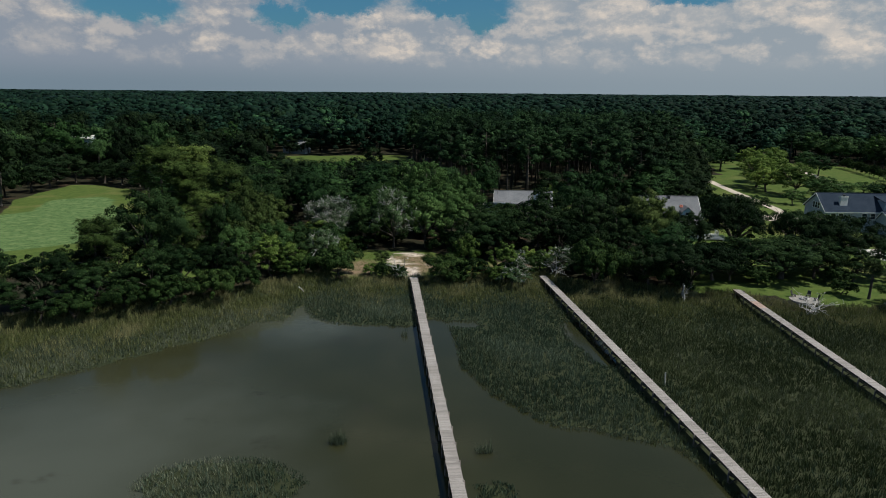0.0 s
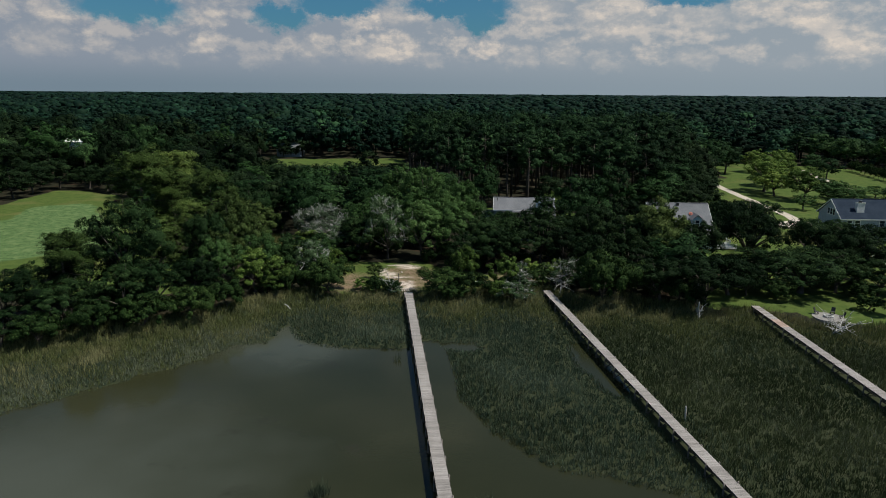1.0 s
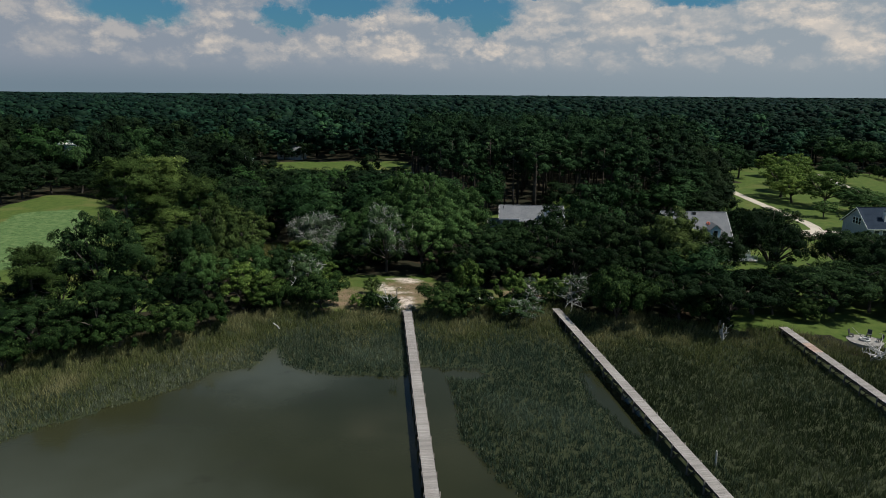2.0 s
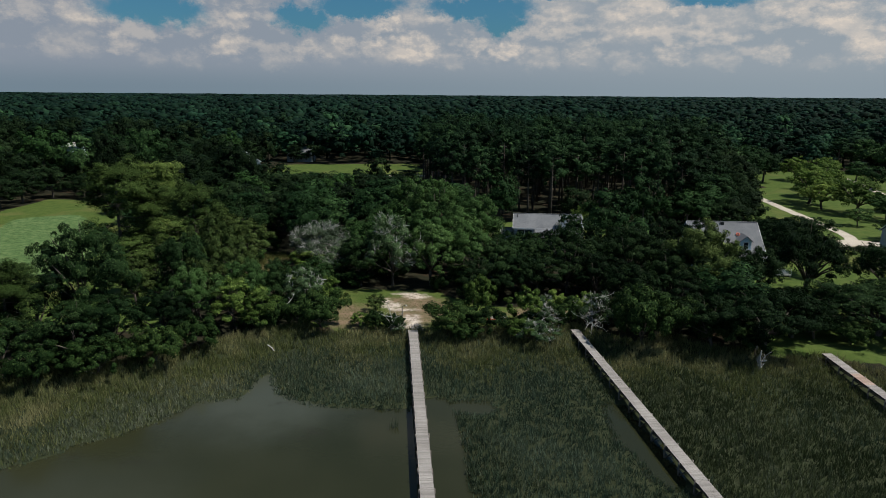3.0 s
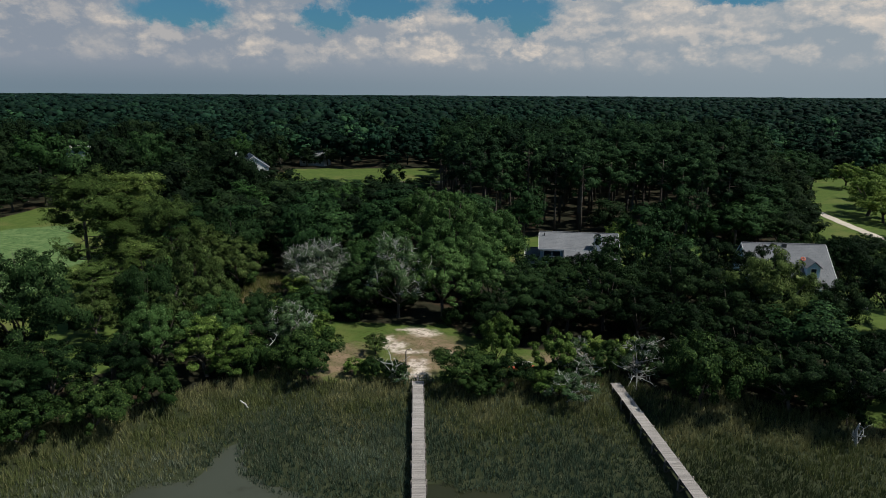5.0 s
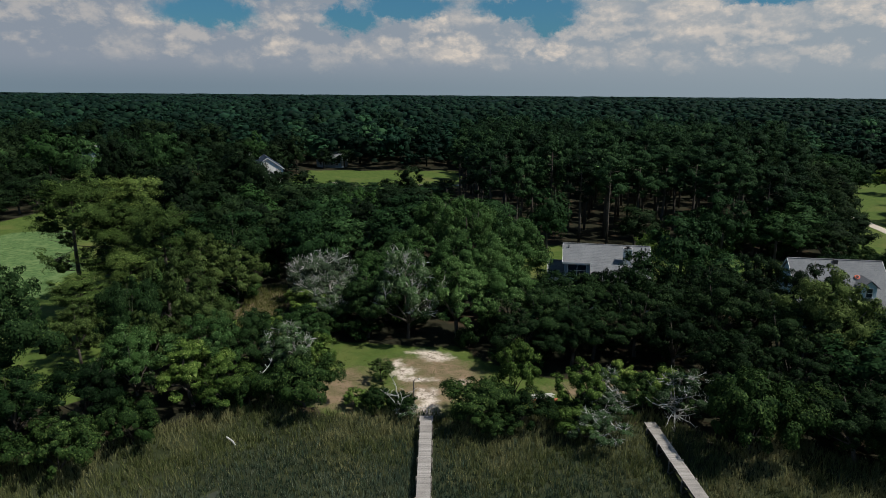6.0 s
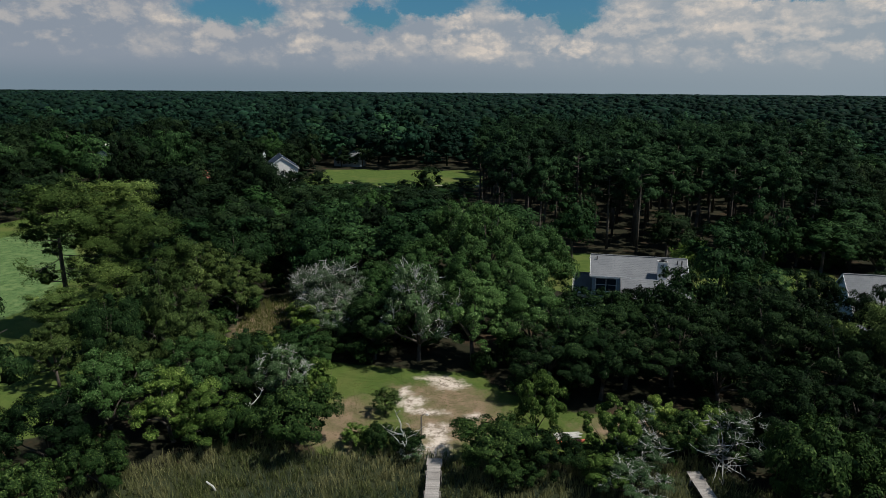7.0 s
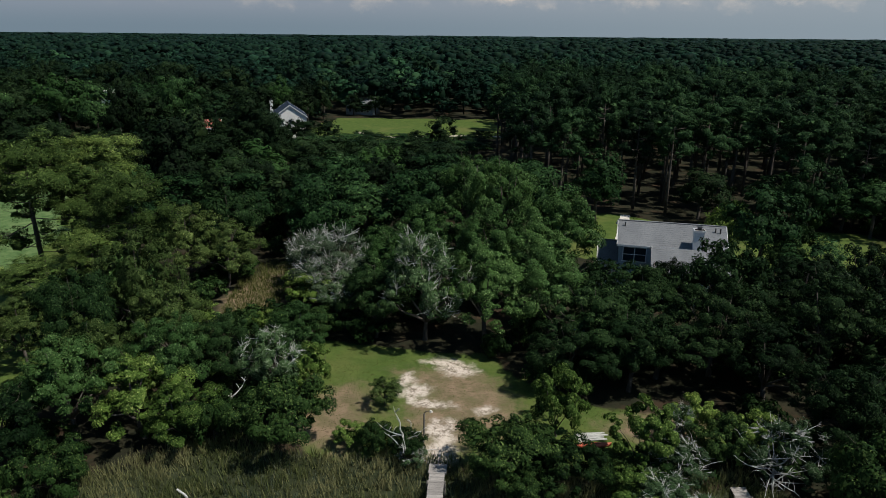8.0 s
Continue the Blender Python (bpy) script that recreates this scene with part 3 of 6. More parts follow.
def marsh_grass():
    rng = np.random.default_rng(5)
    n = 270000
    x, y = rng.uniform(-85, 100, n), rng.uniform(6, 117, n)
    m, l = marsh(x, y), land(x, y)
    near = np.hypot(x - 2, y - 20)
    clump = np.sin(x * 0.8 + 1.7 * np.sin(y * 0.33)) * np.sin(y * 0.7 + 1.3 * np.sin(x * 0.4))
    keep = (m > -0.1) & ((l < 1.2) | ((l < 4.5) & (soft_mask(x, y, CLEARING, 0.5) < 0.3) & (x < 42))) & off_docks(x, y, 0.95) & (np.abs(x - 2) < 0.72 * y + 18) & (rng.uniform(0, 1, n) < 0.8 + 0.16 * clump)
    x, y, m, l = x[keep], y[keep], m[keep], l[keep]
    tall = np.clip(0.36 + 0.1 * m, 0.36, 0.68) * rng.uniform(0.8, 1.2, len(x)) + 0.2 * smooth(l, -6, 0)
    shore = rng.uniform(0, 1, len(x)) < 0.3 * smooth(-x, 16, 32) * smooth(l, -40, -10) + 0.9 * smooth(l + 2.5 * np.sin(x * 0.4) + rng.uniform(-2, 2, len(x)), -13, -1)
    v, f = blades(x[shore], y[shore], height(x[shore], y[shore]), tall[shore] * 1.1, rng, 5, 0.033)
    tagged(new("shore_grass", mesh_np("shore_grass", v, f, SHOREBLADE)), "taller straw coloured grass along the shore", "grass", kind="stuff")
    x, y, tall = x[~shore], y[~shore], tall[~shore]
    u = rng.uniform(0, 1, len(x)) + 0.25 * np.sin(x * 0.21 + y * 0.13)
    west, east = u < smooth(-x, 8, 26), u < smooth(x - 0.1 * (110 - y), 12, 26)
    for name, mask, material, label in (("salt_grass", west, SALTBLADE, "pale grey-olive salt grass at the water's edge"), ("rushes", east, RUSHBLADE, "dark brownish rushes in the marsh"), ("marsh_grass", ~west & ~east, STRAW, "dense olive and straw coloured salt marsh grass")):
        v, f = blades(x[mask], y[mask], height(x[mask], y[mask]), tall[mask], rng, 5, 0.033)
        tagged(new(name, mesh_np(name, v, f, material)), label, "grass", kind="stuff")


marsh_grass()


def clearing_grass():
    rng = np.random.default_rng(15)
    n = 26000
    x, y = rng.uniform(-25, 24, n), rng.uniform(111, 136, n)
    bare = np.zeros(n)
    for cx, cy, rx, ry in SAND:
        bare = np.maximum(bare, 1.5 - np.hypot((x - cx) / rx, (y - cy) / ry))
    patchy = 0.5 + 0.5 * np.sin(x * 1.1 + 2 * np.sin(y * 0.9)) * np.sin(y * 1.3 + np.sin(x))
    keep = (soft_mask(x, y, CLEARING, 0.6) > 0.5) & (bare < 0.35) & (rng.uniform(0, 1, n) < 0.25 + 0.6 * patchy)
    x, y = x[keep], y[keep]
    gx, gy = rng.uniform(-41, -28, 6000), rng.uniform(131, 159, 6000)
    g = soft_mask(gx, gy, GLADE, 1.0) > 0.3
    tall = np.concatenate([rng.uniform(0.03, 0.09, len(x)), rng.uniform(0.4, 0.9, g.sum())])
    x, y = np.concatenate([x, gx[g]]), np.concatenate([y, gy[g]])
    v, f = blades(x, y, height(x, y), tall, rng, 3, 0.03)
    return tagged(new("rough_grass", mesh_np("rough_grass", v, f, TUFT)), "patchy dry rough grass on sandy ground", "grass", kind="stuff")


clearing_grass()


def reed_clump(x, y, spread, count, seed):
    rng = np.random.default_rng(seed)
    a, d = rng.uniform(0, 6.283, count), spread * np.sqrt(rng.uniform(0, 1, count))
    o = thing("reed_clump", x, y, 0, "pale green clump of reeds standing in open water", "reeds", "reed clumps")
    v, f = blades(d * np.cos(a), d * np.sin(a) * 0.8, np.full(count, -0.3), rng.uniform(0.9, 1.5, count), rng, 3, 0.035)
    part("reeds", mesh_np("reeds", v, f, SALTBLADE), SALTBLADE, o)["kind"] = "stuff"


reed_clump(-9.3, 57.2, 0.75, 130, 3)
reed_clump(5.0, 55.8, 0.7, 50, 4)
reed_clump(-4.8, 86.5, 0.5, 14, 5)


# ---------- boardwalks over the marsh ----------
def boardwalk(a, b, label, width, seed, fresh=(0, 0)):
    rng = random.Random(seed)
    (ax, ay), (bx, by) = a, b
    length = math.hypot(bx - ax, by - ay)
    turn = math.degrees(math.atan2(by - ay, bx - ax))
    root = thing("boardwalk", ax, ay, 0, label, "boardwalk", "boardwalks over the marsh", turn)
    top, hw = 1.35, width / 2
    deck, mended, s = Shape(), Shape(), 0.0
    while s < length:
        w = 0.14
        o, lift = rng.uniform(-0.015, 0.015), rng.uniform(-0.006, 0.006)
        (mended if fresh[0] < s < fresh[1] else deck).box(s, -hw + o, top - 0.04 + lift, s + w - 0.012, hw + o, top + lift)
        s += w
    d = part("decking", deck, DECKING, root, "weathered silver-grey deck boards")
    d["kind"] = "stuff"
    if mended.v:
        d = part("mended_decking", mended, REDDECK, root, "newer reddish deck boards")
        d["kind"] = "stuff"
    for side in (-1, 1):
        yy = side * (hw - 0.09)
        st = Shape().box(0, yy - 0.03, top - 0.29, length, yy + 0.03, top - 0.045)
        part("stringer", st, PILING, root)
    bm_post = Shape().tube([(0, 0, -1.2), (0, 0, 0.4), (0, 0, top + 0.07)], [0.1, 0.085, 0.08], 8).mesh("post", POSTWOOD, True)
    cross = Shape().beam((0, -hw - 0.1, 0.1), (0, hw + 0.1, top - 0.34), 0.045, 0.13).beam((0.06, hw + 0.1, 0.1), (0.06, -hw - 0.1, top - 0.34), 0.045, 0.13).mesh("cross_brace", PILING)
    bearer = Shape().box(-0.05, -hw - 0.12, top - 0.45, 0.05, hw + 0.12, top - 0.292).mesh("bearer", PILING)
    s = 1.2
    while s < length:
        for side in (-1, 1):
            o = part("post", bm_post, POSTWOOD, root)
            o.matrix_basis = pose(s, side * (hw + 0.045), rng.uniform(-0.05, 0.06), rng.uniform(-1, 1), rng.uniform(-1, 1), 0)
        part("bearer", bearer, PILING, root).matrix_basis = pose(s + 0.17, 0, 0)
        part("cross_brace", cross, PILING, root).matrix_basis = pose(s + 0.28, 0, 0)
        s += 3.1
    return root


boardwalk(*DOCK_LINES[0], "long weathered timber boardwalk on low pilings over open water", 1.22, 1)
boardwalk(*DOCK_LINES[1], "long weathered timber boardwalk on dark pilings beside thick marsh", 1.2, 2)
boardwalk(*DOCK_LINES[2], "timber boardwalk with cross-braced pilings and a newer reddish stretch", 1.25, 3, (6.4, 9.6))
stub = thing("landing_step", -4.75, 112.3, 0, "short sandy timber landing at a boardwalk's head", "step", "", 97)
part("tread", Shape().box(-0.55, -0.72, 0.95, 0.6, 0.72, 1.12), DECKING, stub)


# ---------- trees ----------
def ico(sub):
    bm = bmesh.new()
    bmesh.ops.create_icosphere(bm, subdivisions=sub, radius=1)
    v = np.array([p.co[:] for p in bm.verts])
    f = np.array([[q.index for q in p.verts] for p in bm.faces])
    bm.free()
    return v, f


ICO = {1: ico(1), 2: ico(2)}


def foliage(lobes, n, size, rng, slim=0.6, core=2, low=-0.35, fill=0.8, droop=0.0, loose=0.34, clumps=4, core_top=False, rugged=0.16, dome=0.25):
    """Leaf sprays gathered in small rounded clumps over many lobes (x, y, z, rx, ry, rz), with shaded masses of leaves inside."""
    lobes = np.asarray(lobes, float)
    if n > 4000:
        n, size = int(n * 2.7), size * 0.62
    else:
        n, size = int(n * 2.2), size * 0.72
    k = len(lobes)
    home = np.repeat(np.arange(k), clumps)
    out = lobes[home, :3] - lobes[:, :3].mean(0)
    out /= np.linalg.norm(out, axis=1)[:, None] + 0.5
    d = rng.normal(size=(len(home), 3)) + out * 0.9
    d /= np.linalg.norm(d, axis=1)[:, None]
    down = (d[:, 2] < low) & (rng.uniform(size=len(home)) < 0.8)
    d[down, 2] *= -1
    cc = lobes[home, :3] + lobes[home, 3:] * d * rng.uniform(0.5, 1.0, (len(home), 1))
    cr = lobes[home, 3] * rng.uniform(0.24, 0.58, len(home))
    pick = rng.choice(len(home), n, p=cr ** 2 / (cr ** 2).sum())
    e = rng.normal(size=(n, 3)) + d[pick] * 0.3
    e /= np.linalg.norm(e, axis=1)[:, None]
    under = (e[:, 2] < -0.2) & (rng.uniform(size=n) < 0.6)
    e[under, 2] *= -1
    p = cc[pick] + cr[pick, None] * e * np.array([1, 1, 0.78]) * (0.55 + 0.6 * rng.beta(3.2, 2.0, (n, 1)))
    swell = p - lobes[:, :3].mean(0) + np.array([0, 0, np.ptp(lobes[:, 2]) * 0.25])
    swell /= np.linalg.norm(swell, axis=1)[:, None] + 1e-6
    nrm = e + 0.45 * d[pick] + dome * swell + rng.normal(scale=loose, size=(n, 3)) + np.array([0, 0, 0.1])
    nrm /= np.linalg.norm(nrm, axis=1)[:, None]
    t = rng.normal(size=(n, 3))
    t[:, 2] -= droop
    u = np.cross(nrm, t)
    u /= np.linalg.norm(u, axis=1)[:, None] + 1e-9
    w = np.cross(nrm, u)
    s = size * rng.uniform(0.5, 1.4, (n, 1))
    v = np.stack([p + u * s * 1.2, p - u * s * 0.6 + w * s * slim * 1.2, p - u * s * 0.6 - w * s * slim * 1.2], 1).reshape(-1, 3)
    f = np.arange(3 * n).reshape(-1, 3)
    if core:
        iv, jf = ICO[core]
        bumpy = iv[None] * (0.95 + rugged * rng.normal(size=(k, len(iv), 1)))
        cv = (lobes[:, None, :3] + bumpy * lobes[:, None, 3:] * fill).reshape(-1, 3)
        if core_top:
            jf = jf[iv[jf].mean(1)[:, 2] > -0.35]
        cf = (jf[None] + (np.arange(k) * len(iv))[:, None, None]).reshape(-1, 3)
        if n > 600:
            cv = cv[cf].reshape(-1, 3, 3)
            mid = cv.mean(1, keepdims=True)
            cv = (mid + (cv - mid) * rng.uniform(0.9, 1.5, (len(cv), 1, 1)) + rng.normal(scale=0.06, size=cv.shape)).reshape(-1, 3)
            cf = np.arange(len(cv)).reshape(-1, 3)
        cf = cf + len(v)
        v, f = np.concatenate([v, cv]), np.concatenate([f, cf])
    return v, f


def dome_lobes(rng, R, H, count, base=0.2, flat=0.8, big=0.33):
    """Lobes that fill a full, uneven crown of radius R between base * H and H."""
    out, mid, half = [], H * (1 + base) / 2, H * (1 - base) / 2
    for i in range(count):
        q = (i + 0.5) / count
        z = 1 - 1.72 * q
        a = i * 2.4 + rng.uniform(-0.6, 0.6)
        k = math.sqrt(max(0.0, 1 - z * z)) if z > 0 else math.sqrt(max(0.0, 1 - 0.5 * z * z))
        rad = R * k * rng.uniform(0.45, 1.0)
        lr = R * big * rng.uniform(0.5, 1.3)
        out.append((rad * math.cos(a), rad * math.sin(a), mid + z * max(half - lr * 0.8, 0.3) * rng.uniform(0.72, 1.12), lr, lr * rng.uniform(0.8, 1.2), lr * flat))
    out.append((0, 0, mid, R * 0.55, R * 0.55, half * 0.55))
    return out


def wood(rng, lobes, H, girth, fork=0.25, limbs=7, lean=0.05, sides=7):
    s = Shape()
    tx, ty = rng.uniform(-lean, lean) * H, rng.uniform(-lean, lean) * H
    f = Vector((tx, ty, H * fork))
    s.tube([(0, 0, -0.4), (0, 0, 0.15), f * 0.6, f], [girth * 1.5, girth * 1.1, girth * 0.9, girth * 0.8], sides)
    pick = rng.permutation(len(lobes))[:limbs]
    for i in pick:
        e = Vector(lobes[i][:3])
        m = f.lerp(e, 0.5) + Vector((rng.uniform(-0.4, 0.4), rng.uniform(-0.4, 0.4), rng.uniform(-0.1, 0.5)))
        q = Shape()
        q.tube([f - Vector((0, 0, 0.15)), f.lerp(m, 0.5), m, e], [girth * 0.62, girth * 0.45, girth * 0.3, girth * 0.14], 5)
        out = Vector((e.x, e.y, (e.z - H * 0.5) * 0.6)).normalized()
        tip = e + out * lobes[i][3] * 1.15 + Vector((0, 0, 0.3))
        q.tube([e, e.lerp(tip, 0.5) + Vector(rng.normal(size=3)) * 0.12, tip], [girth * 0.14, girth * 0.1, girth * 0.04], 4)
        s.limbs.append(q)
    return s


def broadleaf(seed, n, size, count=24, R=5.0, H=11.0, base=0.08, core=1, flat=0.72, girth=0.32, limbs=8, slim=0.5, big=0.32, fork=0.25, fill=0.36, loose=0.34, clumps=4, dome=0.25):
    rng = np.random.default_rng(seed)
    lobes = dome_lobes(rng, R, H, count, base, flat, big)
    return foliage(lobes, n, size, rng, slim, core, fill=fill, loose=loose, clumps=clumps, core_top=n < 240, dome=dome), wood(rng, lobes, H, girth, fork, limbs), R, H


def wood_pine(seed, n, size, R=4.6, H=23.0, bare=0.45, girth=0.3, lobes_=22):
    """A forest pine: long bare stem, short limbs and a rounded head built of clumps."""
    rng = np.random.default_rng(seed)
    s, lobes = Shape(), []
    s.branches = Shape()
    bx, by = rng.uniform(-0.7, 0.7, 2)
    s.tube([(0, 0, -0.4), (bx * 0.3, by * 0.3, H * 0.3), (bx, by, H * 0.6), (bx, by, H * 0.82)], [girth * 1.2, girth, girth * 0.6, girth * 0.15], 6)
    for i in range(lobes_):
        u = (i + rng.uniform()) / lobes_
        stray = i % 6 == 5
        z = H * (bare + rng.uniform(0, 0.12) if stray else bare + 0.12 + (0.84 - bare) * u)
        prof = R * (0.5 if stray else math.sqrt(1.0 - 0.86 * u * u))
        a, d = i * 2.4 + rng.uniform(-0.6, 0.6), prof * math.sqrt(rng.uniform(0.2, 0.8))
        lr = R * (rng.uniform(0.2, 0.3) if stray else rng.uniform(0.32, 0.46))
        lobes.append((bx + d * math.cos(a), by + d * math.sin(a), z, lr, lr * rng.uniform(0.85, 1.15), lr * rng.uniform(0.62, 0.85)))
        if i < lobes_ * 0.6:
            s.branches.tube([(bx, by, z - 0.5), (bx + d * math.cos(a), by + d * math.sin(a), z)], [girth * 0.2, girth * 0.08], 3)
    return foliage(lobes, n, size, rng, 0.45, 1, low=-0.1, fill=0.5, clumps=5, dome=1.0), s, R, H


def tall_pine(seed, n, size, R=5.0, H=20.0, bare=0.34, girth=0.34):
    """A grown pine: limbs standing out from an open trunk, each with its own clumps of needles, and a rounded head."""
    rng = np.random.default_rng(seed)
    s, lobes = Shape(), []
    bx, by = rng.uniform(-0.5, 0.5, 2)

    def axis(f):
        return Vector((bx * math.sin(f * 3), by * math.sin(f * 2.4), f * H * 0.95))
    fs = (0, 0.2, 0.4, 0.6, 0.8, 1.0)
    s.tube([Vector((0, 0, -0.4))] + [axis(f) for f in fs[1:]], [girth * (1.15 - f * 0.9) for f in fs], 8)
    for i in range(27):
        u = (i + 0.5) / 27
        f = bare + (1 - bare) * u ** 0.85
        reach = R * (0.55 + 0.5 * math.sin(math.pi * min(1.0, 0.1 + 0.82 * u))) * rng.uniform(0.6, 1.1)
        a = i * 2.4 + rng.uniform(-0.8, 0.8)
        o = axis(f)
        out = Vector((math.cos(a), math.sin(a), 0))
        e = o + out * reach + Vector((0, 0, rng.uniform(-0.2, 0.16) * reach + u * 1.2))
        m = o.lerp(e, 0.55) + Vector((0, 0, -0.06 * reach))
        limb = Shape().tube([o, m, e], [girth * 0.22, girth * 0.15, girth * 0.05], 4)
        s.limbs.append(limb)
        for k in range(2 if u < 0.4 else 6):
            q = o.lerp(e, rng.uniform(0.5 if u < 0.8 else 0.2, 1.0)) + Vector(rng.normal(size=3)) * 0.12 * R
            lr = R * rng.uniform(0.22, 0.38)
            lobes.append((q.x, q.y, q.z + 0.2, lr, lr * rng.uniform(0.8, 1.2), lr * rng.uniform(0.55, 0.8)))
            limb.tube([m, m.lerp(q, 0.6), q], [girth * 0.1, girth * 0.07, girth * 0.03], 3)
    for i in range(4):
        o = axis(bare * rng.uniform(0.5, 0.95))
        a = rng.uniform(0, 6.28)
        e = o + Vector((math.cos(a), math.sin(a), rng.uniform(-0.1, 0.4))) * R * rng.uniform(0.3, 0.7)
        s.limbs.append(Shape().tube([o, o.lerp(e, 0.5) + Vector((0, 0, 0.2)), e], [girth * 0.22, girth * 0.15, girth * 0.04], 4))
    for k in range(14):
        q = axis(1) + Vector(rng.normal(size=3)) * 0.26 * R - Vector((0, 0, 0.1 * R))
        lobes.append((q.x, q.y, min(q.z, H) - 0.4, R * 0.24, R * 0.24, R * 0.17))
    return foliage(lobes, n, size, rng, 0.42, 1, low=-0.1, fill=0.36, clumps=4, dome=0.7), s, R, H


def lichen_tree(seed, R=5.5, H=10.5, n=5000, twigs=7, far=1.5, lift=0.5):
    """Dying oak: many bare pale twigs, thin grey-green leaf."""
    rng = np.random.default_rng(seed)
    lobes = dome_lobes(rng, R, H, 30, 0.1, 0.75, 0.3)
    s = wood(rng, lobes, H, 0.26, 0.2, 12)
    s.twigs = Shape()
    for l in lobes[:-1]:
        if twigs < 8 and rng.uniform() < 0.4:
            continue
        c = Vector(l[:3])
        for k in range(twigs):
            d = Vector(rng.normal(size=3))
            d.z = abs(d.z) * 0.7 + lift
            d.normalize()
            e = c + d * l[3] * rng.uniform(0.9, far)
            m = c.lerp(e, 0.5) + Vector(rng.normal(size=3)) * 0.15
            s.twigs.tube([c, m, e], [0.05, 0.035, 0.016], 3)
            for j in range(3):
                q = m.lerp(e, rng.uniform(0, 0.6))
                s.twigs.tube([q, q + Vector(rng.normal(size=3)) * 0.4 + d * 0.5], [0.028, 0.012], 3)
    return foliage(lobes, n, 0.19, rng, 0.5, 1, low=-0.6, fill=0.3), s, R, H


PROTOS = {}
KINDS = {
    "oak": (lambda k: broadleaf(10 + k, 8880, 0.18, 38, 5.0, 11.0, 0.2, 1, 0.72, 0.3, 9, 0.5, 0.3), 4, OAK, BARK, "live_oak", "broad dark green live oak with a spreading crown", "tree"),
    "deepoak": (lambda k: broadleaf(25 + k, 7400, 0.18, 34, 5.0, 11.0, 0.24, 1, 0.72, 0.3, 10, 0.5, 0.29), 3, SHADELEAF, BARK, "live_oak", "live oak with its leaf colour darkened to stand for shade", "tree"),
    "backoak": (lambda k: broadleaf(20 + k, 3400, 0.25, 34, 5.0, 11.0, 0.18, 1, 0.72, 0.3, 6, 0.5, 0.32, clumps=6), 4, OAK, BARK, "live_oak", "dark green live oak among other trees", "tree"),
    "olive": (lambda k: broadleaf(30 + k, 8640, 0.18, 40, 5.0, 11.0, 0.14, 1, 0.7, 0.26, 8, 0.45, 0.29), 3, NEEDLE, BARK, "shore_tree", "olive green shore tree with clumped leaf", "tree"),
    "lush": (lambda k: broadleaf(40 + k, 7200, 0.18, 38, 4.5, 10, 0.08), 3, LIME, BARK, "young_tree", "bright yellow-green broadleaf tree in full leaf", "tree"),
    "shrub": (lambda k: broadleaf(60 + k, 5200, 0.16, 26, 3.5, 5.0, 0.05, 1, 0.8, 0.12, 5, 0.6, 0.36, 0.12, 0.38), 3, SHRUB, BARK, "shoreline_shrub", "dense dark green rounded shrub at the marsh edge", "shrub"),
    "brush": (lambda k: broadleaf(80 + k, 4200, 0.17, 22, 3.2, 5.5, 0.05, 1, 0.8, 0.1, 6, 0.55, 0.3, 0.12, 0.34), 2, LIME, BARK, "tall_shrub", "loose bright green shrub with upright shoots", "shrub"),
    "lichen": (lambda k: lichen_tree(90 + k), 2, LICHEN, DEADWOOD, "dying_tree", "dying grey tree with bare twigs and thin leaf", "tree"),
    "mossy": (lambda k: lichen_tree(95 + k, 4.6, 10, 4800, 5, 1.35, 0.3), 2, MOSSY, BARK, "mossy_oak", "grey-green oak hung with moss and dead twigs", "tree"),
    "pine": (lambda k: tall_pine(110 + k, 13000, 0.17), 3, PINELEAF, BARK, "pine_tree", "tall loblolly pine with a bare trunk and clumped needles", "tree"),
    "midoak": (lambda k: broadleaf(130 + k, 2100, 0.3, 22, 5.0, 12.5, 0.12, 1, 0.8, 0.3, 0, 0.5, 0.38, 0.42, 0.46, 0.26, 6, 1.0), 4, WOODLEAF, BARK, "woodland_tree", "dark green broadleaf tree in dense woodland", "tree"),
    "spread": (lambda k: broadleaf(170 + k, 9000, 0.19, 50, 7.0, 8.5, 0.2, 1, 0.55, 0.42, 14, 0.5, 0.23, 0.2), 3, OAK, BARK, "spreading_oak", "wide spreading live oak with heavy low limbs", "tree"),
    "under": (lambda k: broadleaf(180 + k, 640, 0.25, 12, 2.5, 3.0, 0.0, 1, 0.8, 0.08, 0, 0.5, 0.42, 0.3, 0.5, 0.4, 4), 3, SHRUB, BARK, "undergrowth_shrub", "low dark undergrowth shrub beneath the trees", "shrub"),
    "darkoak": (lambda k: broadleaf(145 + k, 2100, 0.3, 22, 5.0, 12.5, 0.06, 1, 0.8, 0.3, 0, 0.5, 0.38, 0.42, 0.46, 0.26, 6, 1.0), 3, WOODSHADE, BARK, "woodland_tree", "woodland tree with shade put into its very dark green leaf", "tree"),
    "green": (lambda k: broadleaf(160 + k, 7680, 0.18, 38, 5.0, 11.0, 0.15, 1, 0.72, 0.3, 8, 0.5, 0.3), 3, GREEN, BARK, "broadleaf_tree", "mid-green broadleaf tree with a full crown", "tree"),
    "midlime": (lambda k: broadleaf(135 + k, 2100, 0.3, 22, 5.0, 12.5, 0.12, 1, 0.8, 0.3, 0, 0.5, 0.38, 0.42, 0.46, 0.26, 6, 1.0), 2, PALELEAF, BARK, "woodland_tree", "lighter green broadleaf tree in dense woodland", "tree"),
    "midpine": (lambda k: wood_pine(150 + k, 2600, 0.27), 5, WOODPINE, BARK, "woodland_pine", "tall slender pine in a dark pine wood", "tree"),
}


